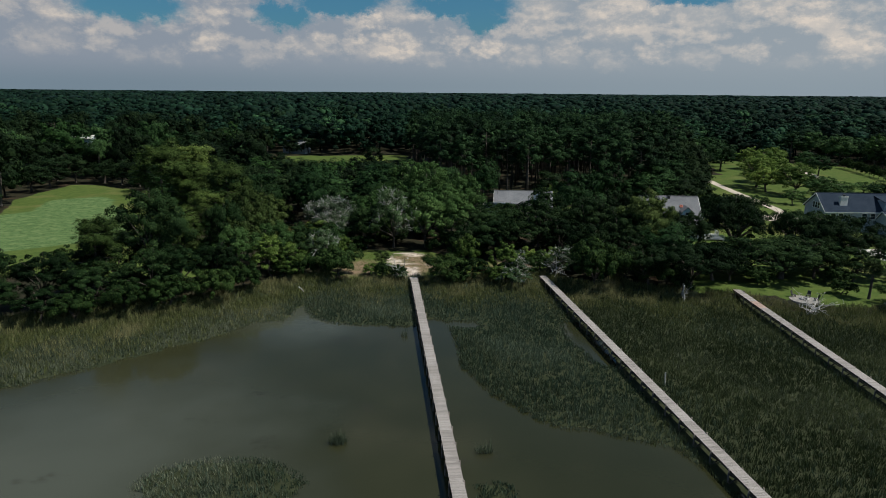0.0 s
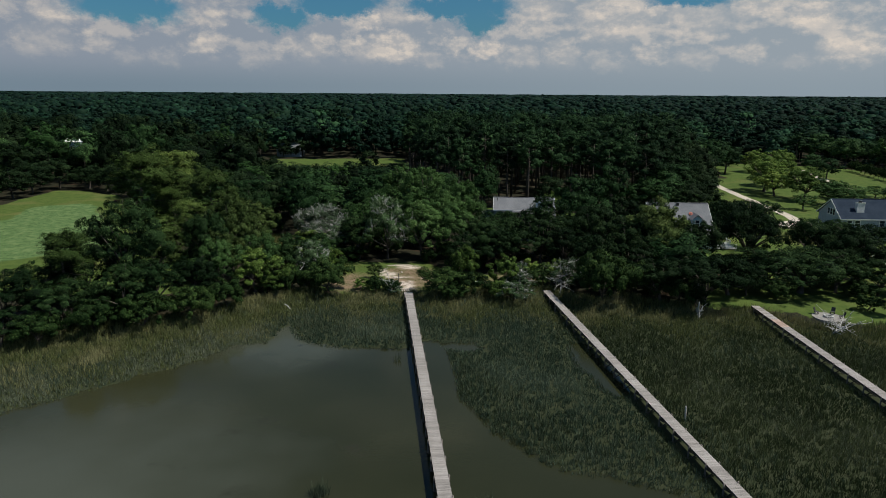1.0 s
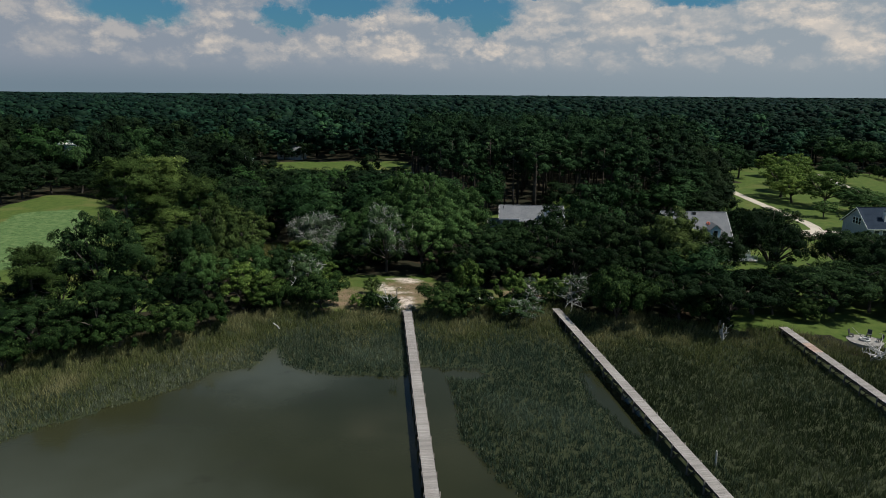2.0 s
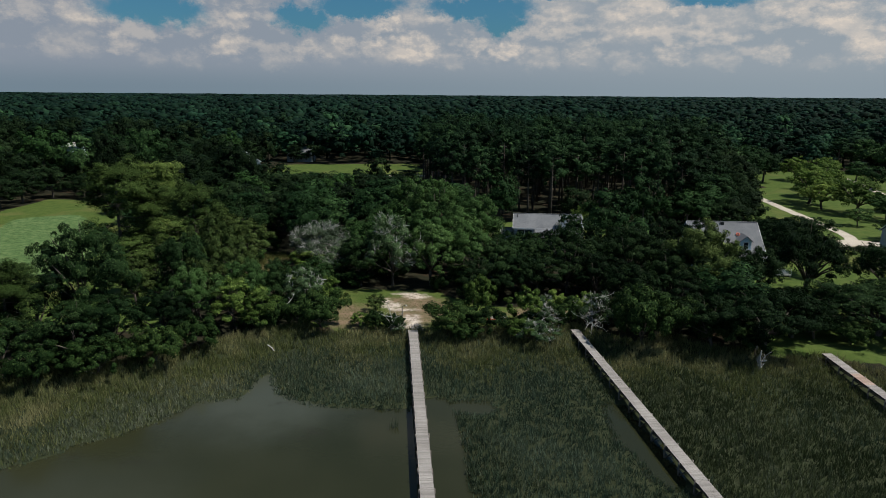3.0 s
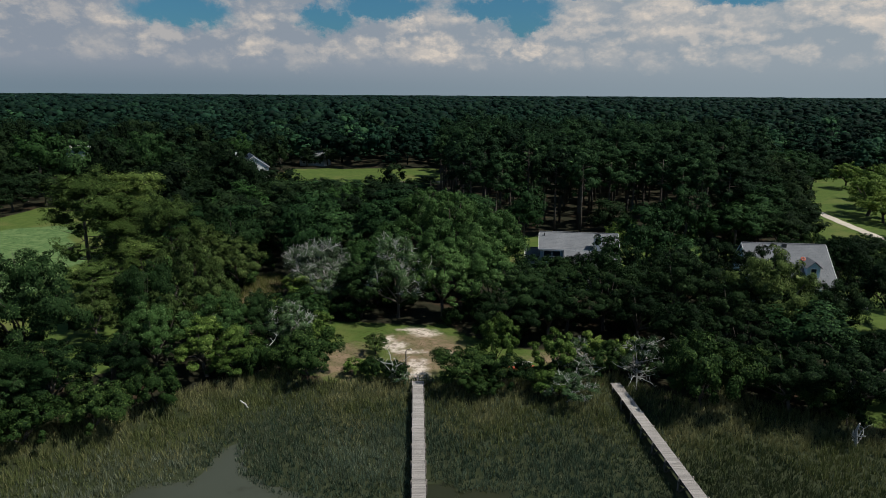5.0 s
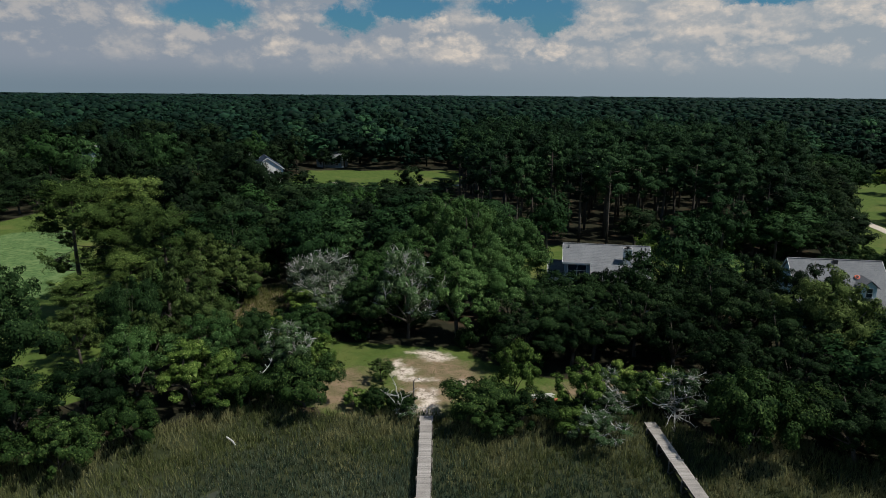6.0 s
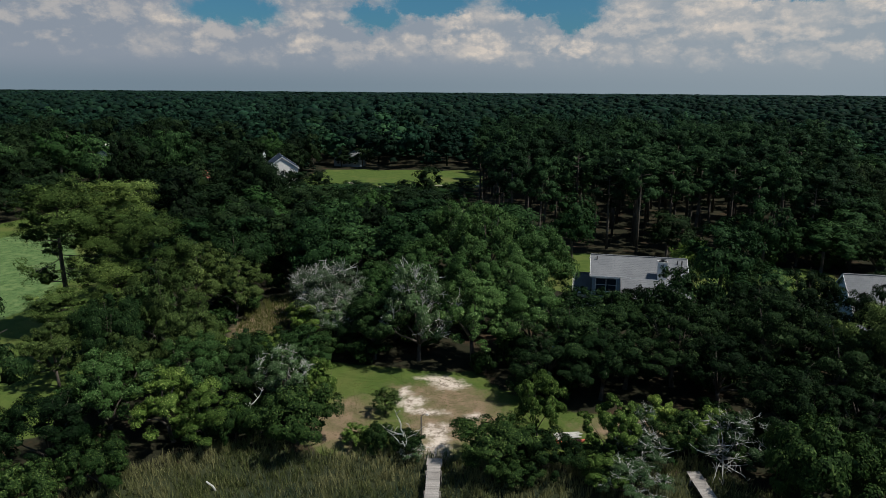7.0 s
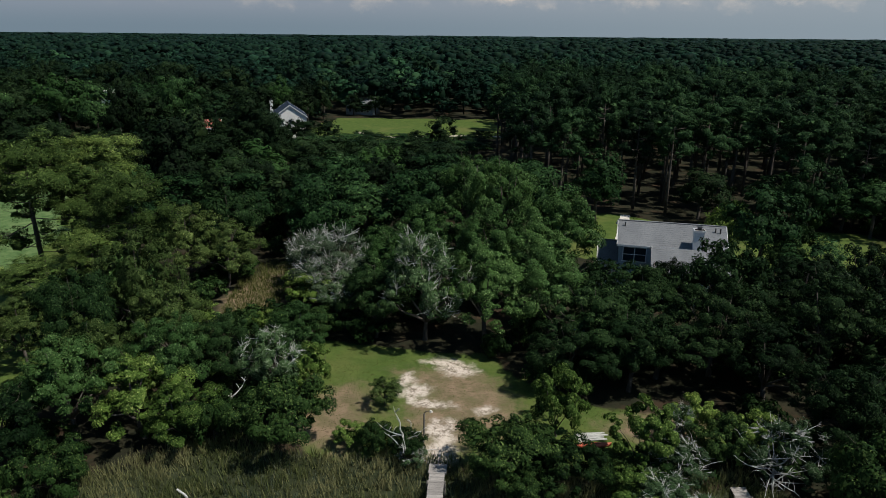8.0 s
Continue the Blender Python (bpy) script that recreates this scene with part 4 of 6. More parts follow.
def plant(kind, x, y, h, r, turn=None, variant=None, rnd=random.Random(77), label=""):
    make, count, lm, wm_, name, text, cat = KINDS[kind]
    variant = rnd.randrange(count) if variant is None else variant
    turn = rnd.uniform(0, 360) if turn is None else turn
    key = (kind, variant)
    base = pose(x, y, ground_z(x, y) - 0.05, 0, 0, turn)
    if key not in PROTOS:
        (v, f), w, R, H = make(variant)
        root = thing(name, 0, 0, 0, text, cat, name.replace("_", " ") + "s")
        part("trunk", w, wm_, root, smooth=True)
        for limb in (w.limbs):
            part("limb", limb, wm_, root, smooth=True)
        if w.branches:
            tagged(part("limbwood", w.branches, wm_, root), kind="stuff")
        if w.twigs:
            tagged(part("deadwood", w.twigs, DEADWOOD, root), kind="stuff")
        part("crown", mesh_np("crown", v, f, lm), lm, root)
        PROTOS[key] = (root, R, H)
        ob = root
    else:
        ob = copy_thing(PROTOS[key][0], base)
    R, H = PROTOS[key][1:]
    ob.matrix_basis = base @ Matrix.Diagonal((r / R, r / R, h / H, 1))
    if label:
        ob["label"] = label
    return ob


# the trees that stand out singly: kind, x, y, height, crown radius
SPOTS = []


def grove(text):
    """Plants the trees of one stretch of shore, garden or wood."""
    for row in text.split("|"):
        k, *v = row.split()
        x, y, h, r = (float(q) for q in v)
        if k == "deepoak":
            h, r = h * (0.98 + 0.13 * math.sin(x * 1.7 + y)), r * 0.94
        plant("backoak" if k == "oak" and y > 139 else k, x, y, h, r)
        SPOTS.append((x, y, r))


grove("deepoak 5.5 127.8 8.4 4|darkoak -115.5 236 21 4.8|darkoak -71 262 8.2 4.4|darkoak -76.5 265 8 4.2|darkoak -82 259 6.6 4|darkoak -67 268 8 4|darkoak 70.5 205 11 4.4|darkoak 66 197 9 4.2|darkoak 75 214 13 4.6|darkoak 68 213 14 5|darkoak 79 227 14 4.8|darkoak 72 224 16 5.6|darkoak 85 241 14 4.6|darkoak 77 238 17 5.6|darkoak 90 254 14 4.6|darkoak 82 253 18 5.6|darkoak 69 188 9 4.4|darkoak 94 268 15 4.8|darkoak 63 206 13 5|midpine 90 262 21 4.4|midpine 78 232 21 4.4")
grove("spread 54 119 5.6 5|oak 66 159.5 7.4 3.8|oak 69 166 8 4|oak 74.5 172 6.4 3.8|oak 80 178.5 6 3.6|shrub 71 160 4.4 3|oak 63.4 164 7 3.6|oak 57 161.5 8.4 3.6|pine -58.7 136.8 20.6 5.6|pine -57.5 146.5 19.6 5.4|oak -48.6 107.2 16.6 5.8|oak -53.4 103.6 10 4.4|oak -56.5 98 9 4|pine -54.5 140.5 16.4 5|pine -52 126.7 9.4 3.8|olive -49.6 121.6 8 3.4|pine -47.6 131 12 3.8|pine -53.4 98.4 12.6 3.8|pine -45 135 17.5 4.4|oak -58.6 92.4 9 4.4|oak -66 91 10 5|oak -75 89 9.5 5|oak -84 90 11 5.5|oak -51.6 93.6 7.4 4|oak -64 87.6 6.4 3.6|oak -45 97.6 8.6 3.8|oak -57.4 88.4 5.4 3.2|shrub -47.6 93.6 5.2 3.2|shrub -41.6 95.6 5.2 3.2|shrub -36.2 98.8 5.4 3|shrub -32.4 104 5 2.6|oak -37.6 104.6 8 3.6|shrub -53 89.6 4.6 3|olive -38.5 125.6 14.6 4|oak -40.2 118 13 3.7|olive -33.6 122.6 10.5 3.6|green -35.7 110.6 9.8 3.8|oak -42.3 101 8.6 4.2")
grove("lush -30.2 112 8 3.4|green -30.8 117.4 9.2 3.5|olive -36.8 115.4 10 3|lush -26.6 111.8 6 2.8|oak -26.8 121 8.4 3.2|green -22.1 126.5 7.2 3.2|mossy -22.2 120.4 7.2 3.2|brush -18.8 121.6 5.2 2.2|shrub -18.4 113.8 5.8 3.6|brush -12.8 114.2 2.2 1.5|shrub -10.4 114.2 2.8 1.6|shrub -7.6 114.4 2.2 1.5|mossy -7 113.4 1.9 1.2|olive -11.2 120.6 3 1.6|shrub -24.5 113.6 4.2 2.2|lichen -24.6 147.6 9 5.8|lichen -29.8 150 7.6 2.6|lichen -22.8 143 6.6 4.2|green -18.4 145.5 7.6 3.2|green -18.6 150.6 9 3.4|mossy -20.5 139.6 6 3.8|brush -26 141.5 4.6 3")
grove("oak -16.6 140 8 3.6|oak -15.8 134.8 8.6 3.8|shrub -22.5 133 4 2.8|under -28 136 3 2.6|brush -29 145 4 2.4|under -40 141 3.4 2.6|under -41 149 3.4 2.8|under -27 146 3 2.4|midpine 48 196 20 4|midpine 53 198 21 4|midpine 58 195.5 19 4|midpine 62.5 199 20 4|midoak 55 192.5 8.6 4.5|midoak 64 190 9 4.6|midoak 44 195 10 4.6|under 50 192 3.6 2.6|under 60 190 3.6 3|under 38 194 3.4 2.6|darkoak -133 186 9 5|darkoak -133 196 10 5")
grove("darkoak -131 206 9.5 5|darkoak -131 216 10 5|darkoak -128 226 10 5|darkoak -119 228 8.5 5|darkoak -111 224 9 5|darkoak -103 220 9.5 5|darkoak -97 210 9 4.6|darkoak -139 172 9 5|darkoak -124 172 8 4.6|darkoak -144 166 9 5|darkoak -92 202 9 4.6|brush -36.4 133 3.4 2.4|brush -27.5 132 3.6 2|olive -39.6 146.3 9.4 4.2|olive -45 146 11.5 4.6|green -42.6 129 10.2 3.8|oak -44 155 12 5|mossy -10.2 135.2 13 4.8|green -3.4 135.4 11.6 4.8|green -14.5 142 10.8 4.6")
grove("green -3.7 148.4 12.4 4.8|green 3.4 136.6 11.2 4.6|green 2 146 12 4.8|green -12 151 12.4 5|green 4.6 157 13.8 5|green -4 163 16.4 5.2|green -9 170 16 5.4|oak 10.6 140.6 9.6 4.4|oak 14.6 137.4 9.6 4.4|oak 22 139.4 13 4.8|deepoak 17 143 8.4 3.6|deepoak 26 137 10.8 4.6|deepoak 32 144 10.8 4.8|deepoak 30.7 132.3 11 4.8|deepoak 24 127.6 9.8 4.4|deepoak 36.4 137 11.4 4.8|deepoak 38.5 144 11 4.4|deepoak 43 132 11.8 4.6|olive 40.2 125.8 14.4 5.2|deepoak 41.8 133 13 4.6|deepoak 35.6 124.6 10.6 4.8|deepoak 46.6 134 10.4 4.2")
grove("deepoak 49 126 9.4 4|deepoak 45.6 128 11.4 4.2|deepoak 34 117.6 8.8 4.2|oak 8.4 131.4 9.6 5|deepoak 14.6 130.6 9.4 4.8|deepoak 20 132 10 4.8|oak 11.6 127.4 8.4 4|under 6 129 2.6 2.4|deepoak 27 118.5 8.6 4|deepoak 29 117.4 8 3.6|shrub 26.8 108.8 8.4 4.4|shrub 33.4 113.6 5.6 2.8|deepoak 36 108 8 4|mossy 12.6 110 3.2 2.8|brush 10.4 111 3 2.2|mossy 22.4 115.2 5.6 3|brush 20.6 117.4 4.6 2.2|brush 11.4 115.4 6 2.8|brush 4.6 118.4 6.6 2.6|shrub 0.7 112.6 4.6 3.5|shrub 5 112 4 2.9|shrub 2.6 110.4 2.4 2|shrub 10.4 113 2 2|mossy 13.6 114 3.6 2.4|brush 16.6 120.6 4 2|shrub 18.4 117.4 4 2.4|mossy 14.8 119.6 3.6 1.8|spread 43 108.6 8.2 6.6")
grove("oak 56.4 116 7 4.6|oak 67.4 114 7.4 4.4|oak 51.6 112.4 5 3|spread 48.6 112.6 7.2 5.4|oak 80 112.6 7.6 4.6|oak 78.4 134 9 5|shrub 36.4 110.6 5.6 3.2|shrub 39 107.6 4.6 2.6|spread 61.5 114.2 7.6 8.8|shrub 55.5 110 3.4 2.4|oak 64.5 119 7 4.4|spread 60.2 133.2 12 6.4|spread 72 130 10.4 6.8|spread 76 122.4 10.8 7.6|oak 88 117 8 5|spread 71 119.5 7.6 5.4|oak 68 146 8 4|oak 73.5 112.5 6.4 3.4|shrub 69.5 110.5 3.4 2.2|shrub 74 99.5 4 3|shrub 80 101 4.6 3.4|shrub 67 104.6 2.6 1.8|shrub 42.5 176.5 5 2.6|lush 27.4 166 9.4 3|lush 32.8 180.4 7.6 2.8")
grove("shrub 35 157.8 7.6 3.2|shrub 8 178.6 5 2.6|shrub 29.4 152 6 2.4|oak 68 160 9 4.4|shrub 70 163 5.4 3.4|shrub 77 168 5 3.4|midoak 11.4 189.4 14.2 5|darkoak 30.9 195.4 10.4 5|midoak 45.5 183.5 15 4.6|darkoak 46 190 9.6 4.6|darkoak -27 249 12.6 5|darkoak -33 244 9 4|midoak 63 196 12 6|midoak 101 273 14 6|midoak 110 278 15 6.5|midoak 92 262 13 5.6|midoak 118 284 13 6|midoak 96 280 16 6|darkoak -80 339 9.5 4.6|darkoak -71 341 9 4.6|midoak 69 203 12.6 6")
grove("midoak 73 215 14 6|midoak 58 188 10 5|darkoak -65.2 176.3 20.4 7|darkoak -64.5 212 20.6 7|darkoak -78 205 18 6|darkoak -52 171 14 5.4|darkoak -40.8 181.7 13 5.4|darkoak -27.6 185.5 12.6 5|lush 110.5 233 12 6.6|lush 114 214 11 6.4|lush 120 246 12.5 6.8|lush 129 262 12 6.4|lush 109 222.5 9 5|green 117.5 205 8 5|lush 133 290 10 5|green 105 196.5 5 3|midoak 150.7 267 8.6 4.6|midoak 158 292 8 4.8|green 125 219 4.6 4.6|green 133 219 4.4 4.6|green 140.5 220 4 4|green 119 199 6 4.4|midoak 132 314 9 4|oak 103 179 6 3.6")
grove("darkoak -90.8 240 6.2 4.2|oak 85.6 178.6 5.6 3.8|darkoak -86 244 7 4.2|darkoak 77.5 203 12 4.6|darkoak 83 217 14 5|darkoak 88 231 14.5 5|darkoak 92.5 246 15 5|darkoak 95.5 260 16 5.4|darkoak 75 193 10 4.4|shrub 72.5 184 4.6 3|oak 66.5 186 7.6 4|oak 64.5 192 8 4|oak 71 192 9 4|midlime -143.5 247 22.4 8|darkoak -58.6 203 19.4 4.6|darkoak -151 302 9 5|midoak -128 243 20 7|darkoak -150 228 16 6.5|midoak -160 238 20 7|darkoak -138 232 15 6")

# the woods behind: planted by chance between the lawns
KEEP_OUT = [[(-31, 126), (-31, 152), (-14, 152), (-15, 136)], FAR_LAWN, LITTLE_LAWN, HOUSE_LAWN, EAST_LAWN, WEST_FIELD, CLEARING, GLADE, [(8, 144), (8, 164), (30, 164), (30, 144)], [(42, 140), (42, 160), (64, 160), (64, 140)], [(-100, 255), (-100, 300), (-68, 300), (-68, 255)],
            [(84, 120), (84, 170), (125, 170), (125, 120)], [(-110, 232), (-110, 262), (-80, 262), (-76, 240)]]


def woods():
    rng = np.random.default_rng(21)
    n = 12000
    X, Y = rng.uniform(-420, 320, n), rng.uniform(112, 420, n)
    ok = (X < 0.74 * Y - 6) & (X > -0.98 * Y + 20) & (land(X, Y) > 6)
    for p in KEEP_OUT:
        ok &= soft_mask(X, Y, p, 2.5) < 0.1
    ok &= ~((X > 0.36 * Y) & (X < 0.64 * Y) & (Y > 165) & (Y < 300))
    placed, out = list(SPOTS), []
    cell = {}

    def put(x, y, r):
        cell.setdefault((int(x // 12), int(y // 12)), []).append((x, y, r))
    for s in placed:
        put(*s)
    for x, y in zip(X[ok], Y[ok]):
        vista = 190 < y < 250 and abs(x - 2.8 + 0.116 * (y - 67.8)) < 6.5
        pines = -14 < x < 100 and y > 196 and not vista
        wide = x < -110 or y > 338
        r = rng.uniform(3.8, 5.4) if pines else rng.uniform(5.4, 8.4) if wide else rng.uniform(4.4, 6.8)
        i, j = int(x // 12), int(y // 12)
        if any((x - a) ** 2 + (y - b) ** 2 < ((0.57 if pines else 0.64) * (r + q)) ** 2 for di in (-1, 0, 1) for dj in (-1, 0, 1) for a, b, q in cell.get((i + di, j + dj), ())):
            continue
        if pines:
            h = rng.uniform(17.5, 25)
        elif wide:
            h = rng.uniform(14, 24)
        elif x < 0:
            h = rng.uniform(10.5, 14) + 3.5 * smooth(y, 200, 330)
            if -90 < x < -12 and y < 284 and x > -0.42 * (y - 68):
                h = min(h, max(3.8, 34.0 - 33.0 * (y - 68) / 208.0))
        elif y < 160:
            h = rng.uniform(8, 10.5)
        else:
            h = rng.uniform(12, 18)
        if abs(x + 0.547 * y) < 11 and 200 < y < 317:
            h = min(h, 10.5, 33.5 - 0.0985 * (y - 12))
        if vista:
            h = min(h, max(3.0, 34.5 - 0.2028 * (y - 67.8)))
        put(x, y, r)
        # the kind with shade in its leaf colour is likeliest in the west
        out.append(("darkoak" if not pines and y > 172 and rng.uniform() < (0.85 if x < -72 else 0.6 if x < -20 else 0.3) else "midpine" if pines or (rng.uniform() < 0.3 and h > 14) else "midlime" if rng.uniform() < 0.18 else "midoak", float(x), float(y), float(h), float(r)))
    return out


WOODS = sorted(woods(), key=lambda w: w[2])
GROWN = 420
for k, x, y, h, r in WOODS[:GROWN]:
    plant(k, x, y, h, r)


UNDER = 0
rng_u = np.random.default_rng(33)
while UNDER < 110:
    x, y = rng_u.uniform(-70, 60), rng_u.uniform(98, 178)
    if land(np.array(x), np.array(y)) < 2.0 or any(inside(np.array(x), np.array(y), p) for p in KEEP_OUT):
        continue
    plant("under", float(x), float(y), float(rng_u.uniform(2.2, 4.2)), float(rng_u.uniform(1.8, 3.2)))
    UNDER += 1


def scatter(protos, rows, name, material, label, rng, contrast=1.0):
    """Many trees as one mass: each row is x, y, height, radius."""
    vs, fs, tones, o = [], [], [], 0
    for x, y, h, r in rows:
        v, f, R, H = protos[rng.integers(len(protos))]
        a = rng.uniform(0, 6.283)
        c, s = math.cos(a) * r / R, math.sin(a) * r / R
        q = np.empty_like(v)
        q[:, 0], q[:, 1], q[:, 2] = v[:, 0] * c - v[:, 1] * s + x, v[:, 0] * s + v[:, 1] * c + y, v[:, 2] * h / H + 1.1
        vs.append(q)
        fs.append(f + o)
        tones.append(np.full(len(q), contrast * rng.choice([-0.45, -0.2, 0.1, 0.6, 1.3], p=[0.3, 0.3, 0.2, 0.14, 0.06])))
        o += len(q)
    ob = new(name, mesh_np(name, np.concatenate(vs), np.concatenate(fs), material))
    ob.data.polygons.foreach_set("use_smooth", [True] * len(ob.data.polygons))
    ob.data.attributes.new("tone", "FLOAT", "POINT").data.foreach_set("value", np.concatenate(tones).astype(np.float32))
    return tagged(ob, label, "woods", kind="stuff")


def trunked(fol, w):
    """Leaf and trunk of one far tree as triangles."""
    v, f = fol
    wf = []
    for q in w.f:
        wf += [(q[0], q[i], q[i + 1]) for i in range(1, len(q) - 1)]
    return np.concatenate([v, np.array([tuple(p) for p in w.v])]), np.concatenate([f, np.array(wf) + len(v)])


def far_protos():
    out = []
    for k in range(4):
        fol, w, R, H = broadleaf(200 + k, 230, 0.62, 16, 5.0, 18.0, 0.05, 1, 0.85, 0.3, 0, 0.6, 0.38, 0.25, 0.78, 0.25, 5, 1.0)
        out.append((*fol, R, H))
    for k in range(3):
        fol, w, R, H = wood_pine(220 + k, 250, 0.62, 4.6, 22, 0.4, 0.26, 14)
        out.append((*trunked(fol, w), R, H))
    return out


rng_far = np.random.default_rng(9)
FAR_TREES = far_protos()
thicket = [(x + rng_far.uniform(-5, 5), y - rng_far.uniform(2, 6), rng_far.uniform(4, 8), rng_far.uniform(3.5, 5)) for _, x, y, h, r in WOODS[240:] if not -20 < x < 62 and not (-0.42 * (y - 68) < x < -10 and y < 290) and not any(inside(np.array(x), np.array(y - 7), p) for p in KEEP_OUT)]
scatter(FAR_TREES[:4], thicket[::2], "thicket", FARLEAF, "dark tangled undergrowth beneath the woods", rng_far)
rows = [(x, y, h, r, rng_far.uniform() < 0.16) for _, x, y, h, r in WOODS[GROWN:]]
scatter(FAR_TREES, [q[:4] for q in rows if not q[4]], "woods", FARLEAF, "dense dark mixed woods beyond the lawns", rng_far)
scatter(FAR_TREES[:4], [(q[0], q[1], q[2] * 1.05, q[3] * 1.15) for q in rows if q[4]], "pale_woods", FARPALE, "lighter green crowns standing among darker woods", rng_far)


def distant_rows(y0, y1, gap, r0, r1, rng):
    rows, n = [], int(0.87 * (y1 * y1 - y0 * y0) / gap ** 2)
    for _ in range(n):
        y = math.sqrt(rng.uniform(y0 * y0, y1 * y1))
        k = rng.uniform()
        rows.append((rng.uniform(-1.0, 0.74) * y, y, rng.uniform(13, 19) if k < 0.85 else rng.uniform(19, 24), rng.uniform(r0, r1) * (1.25 if k > 0.7 else 0.95)))
    return rows


def small_protos(n, size, lobes, core=1, big=0.5):
    out = []
    for k in range(4):
        fol, w, R, H = broadleaf(240 + k, n, size, lobes, 5.0, 18.0, 0.05, core, 0.95, 0.3, 1, 0.7, big, 0.25, 0.95, 0.22)
        out.append((*fol, R, H))
    return out


FAR_FIELD = [(-430, 480), (-430, 600), (-335, 610), (-318, 500), (-340, 470)]
rows = [q for q in distant_rows(405, 800, 12.4, 6.6, 9.2, rng_far) if not inside(np.array(q[0]), np.array(q[1]), FAR_FIELD)]
# tone contrast is cut with distance, in place of haze
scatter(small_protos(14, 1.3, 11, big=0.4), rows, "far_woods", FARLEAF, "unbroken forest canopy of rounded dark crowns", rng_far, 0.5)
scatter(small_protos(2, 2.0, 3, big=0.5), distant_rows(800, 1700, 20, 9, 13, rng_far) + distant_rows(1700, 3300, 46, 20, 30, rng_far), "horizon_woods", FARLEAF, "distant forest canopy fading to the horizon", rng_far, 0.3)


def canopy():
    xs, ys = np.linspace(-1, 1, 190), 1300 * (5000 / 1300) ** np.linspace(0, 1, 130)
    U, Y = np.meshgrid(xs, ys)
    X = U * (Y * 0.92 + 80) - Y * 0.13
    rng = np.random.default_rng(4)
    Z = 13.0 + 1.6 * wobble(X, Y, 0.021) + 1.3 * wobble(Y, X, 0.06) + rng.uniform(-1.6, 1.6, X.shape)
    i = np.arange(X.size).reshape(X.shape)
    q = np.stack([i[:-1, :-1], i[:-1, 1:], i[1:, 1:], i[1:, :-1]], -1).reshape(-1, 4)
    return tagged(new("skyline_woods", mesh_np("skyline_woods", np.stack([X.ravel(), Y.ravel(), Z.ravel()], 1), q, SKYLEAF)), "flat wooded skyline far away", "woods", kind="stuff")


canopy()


# ---------- houses ----------
def window(parent, x, z, w, h, y, side="front", label=""):
    """A sash window, proud of the wall, with a frame, two panes and a sill. y: the wall's face along its normal."""
    root = new("window")
    root.parent = parent
    root.matrix_basis = {"front": pose(x, -y, z), "left": pose(-y, x, z, 0, 0, -90), "right": pose(y, x, z, 0, 0, 90), "back": pose(x, y, z, 0, 0, 180)}[side]
    f = Shape()
    t = 0.1
    f.box(-w / 2 - t, -0.05, 0, -w / 2, 0.02, h).box(w / 2, -0.05, 0, w / 2 + t, 0.02, h).box(-w / 2 - t, -0.055, h, w / 2 + t, 0.02, h + t).box(-w / 2, -0.045, h / 2 - 0.03, w / 2, 0.0, h / 2 + 0.03)
    if w > 1.3:
        f.box(-0.04, -0.047, 0, 0.04, 0, h)
    part("frame", f, TRIM, root, "white painted frame")
    part("pane", Shape().box(-w / 2, -0.02, 0, w / 2, -0.004, h), GLASS, root, "dark glass pane")
    part("sill", Shape().box(-w / 2 - 0.14, -0.1, -0.07, w / 2 + 0.14, 0.02, 0), TRIM, root)
    if label:
        root["label"] = label
    return root


def courses(shape, x0, x1, ya, za, yb, zb, step_=0.34):
    """A stepped shingle skin from the eave (ya, za) up to the ridge (yb, zb)."""
    n = max(2, int(math.hypot(yb - ya, zb - za) / step_))
    d = Vector((0, yb - ya, zb - za))
    up = d.normalized().cross(Vector((1, 0, 0)))
    up = up if up.z > 0 else -up
    line = []
    for i in range(n):
        line += [Vector((0, ya, za)) + d * (i / n) + up * 0.045, Vector((0, ya, za)) + d * ((i + 1) / n) + up * 0.034]
    line += [Vector((0, yb, zb)) - up * 0.06, Vector((0, ya, za)) - up * 0.06]
    k = len(line)
    faces = [(i, (i + 1) % k, (i + 1) % k + k, i + k) for i in range(k)]
    faces += [tuple(range(k - 1, -1, -1)), tuple(range(k, 2 * k))]
    shape.add([(x0, p.y, p.z) for p in line] + [(x1, p.y, p.z) for p in line], faces)


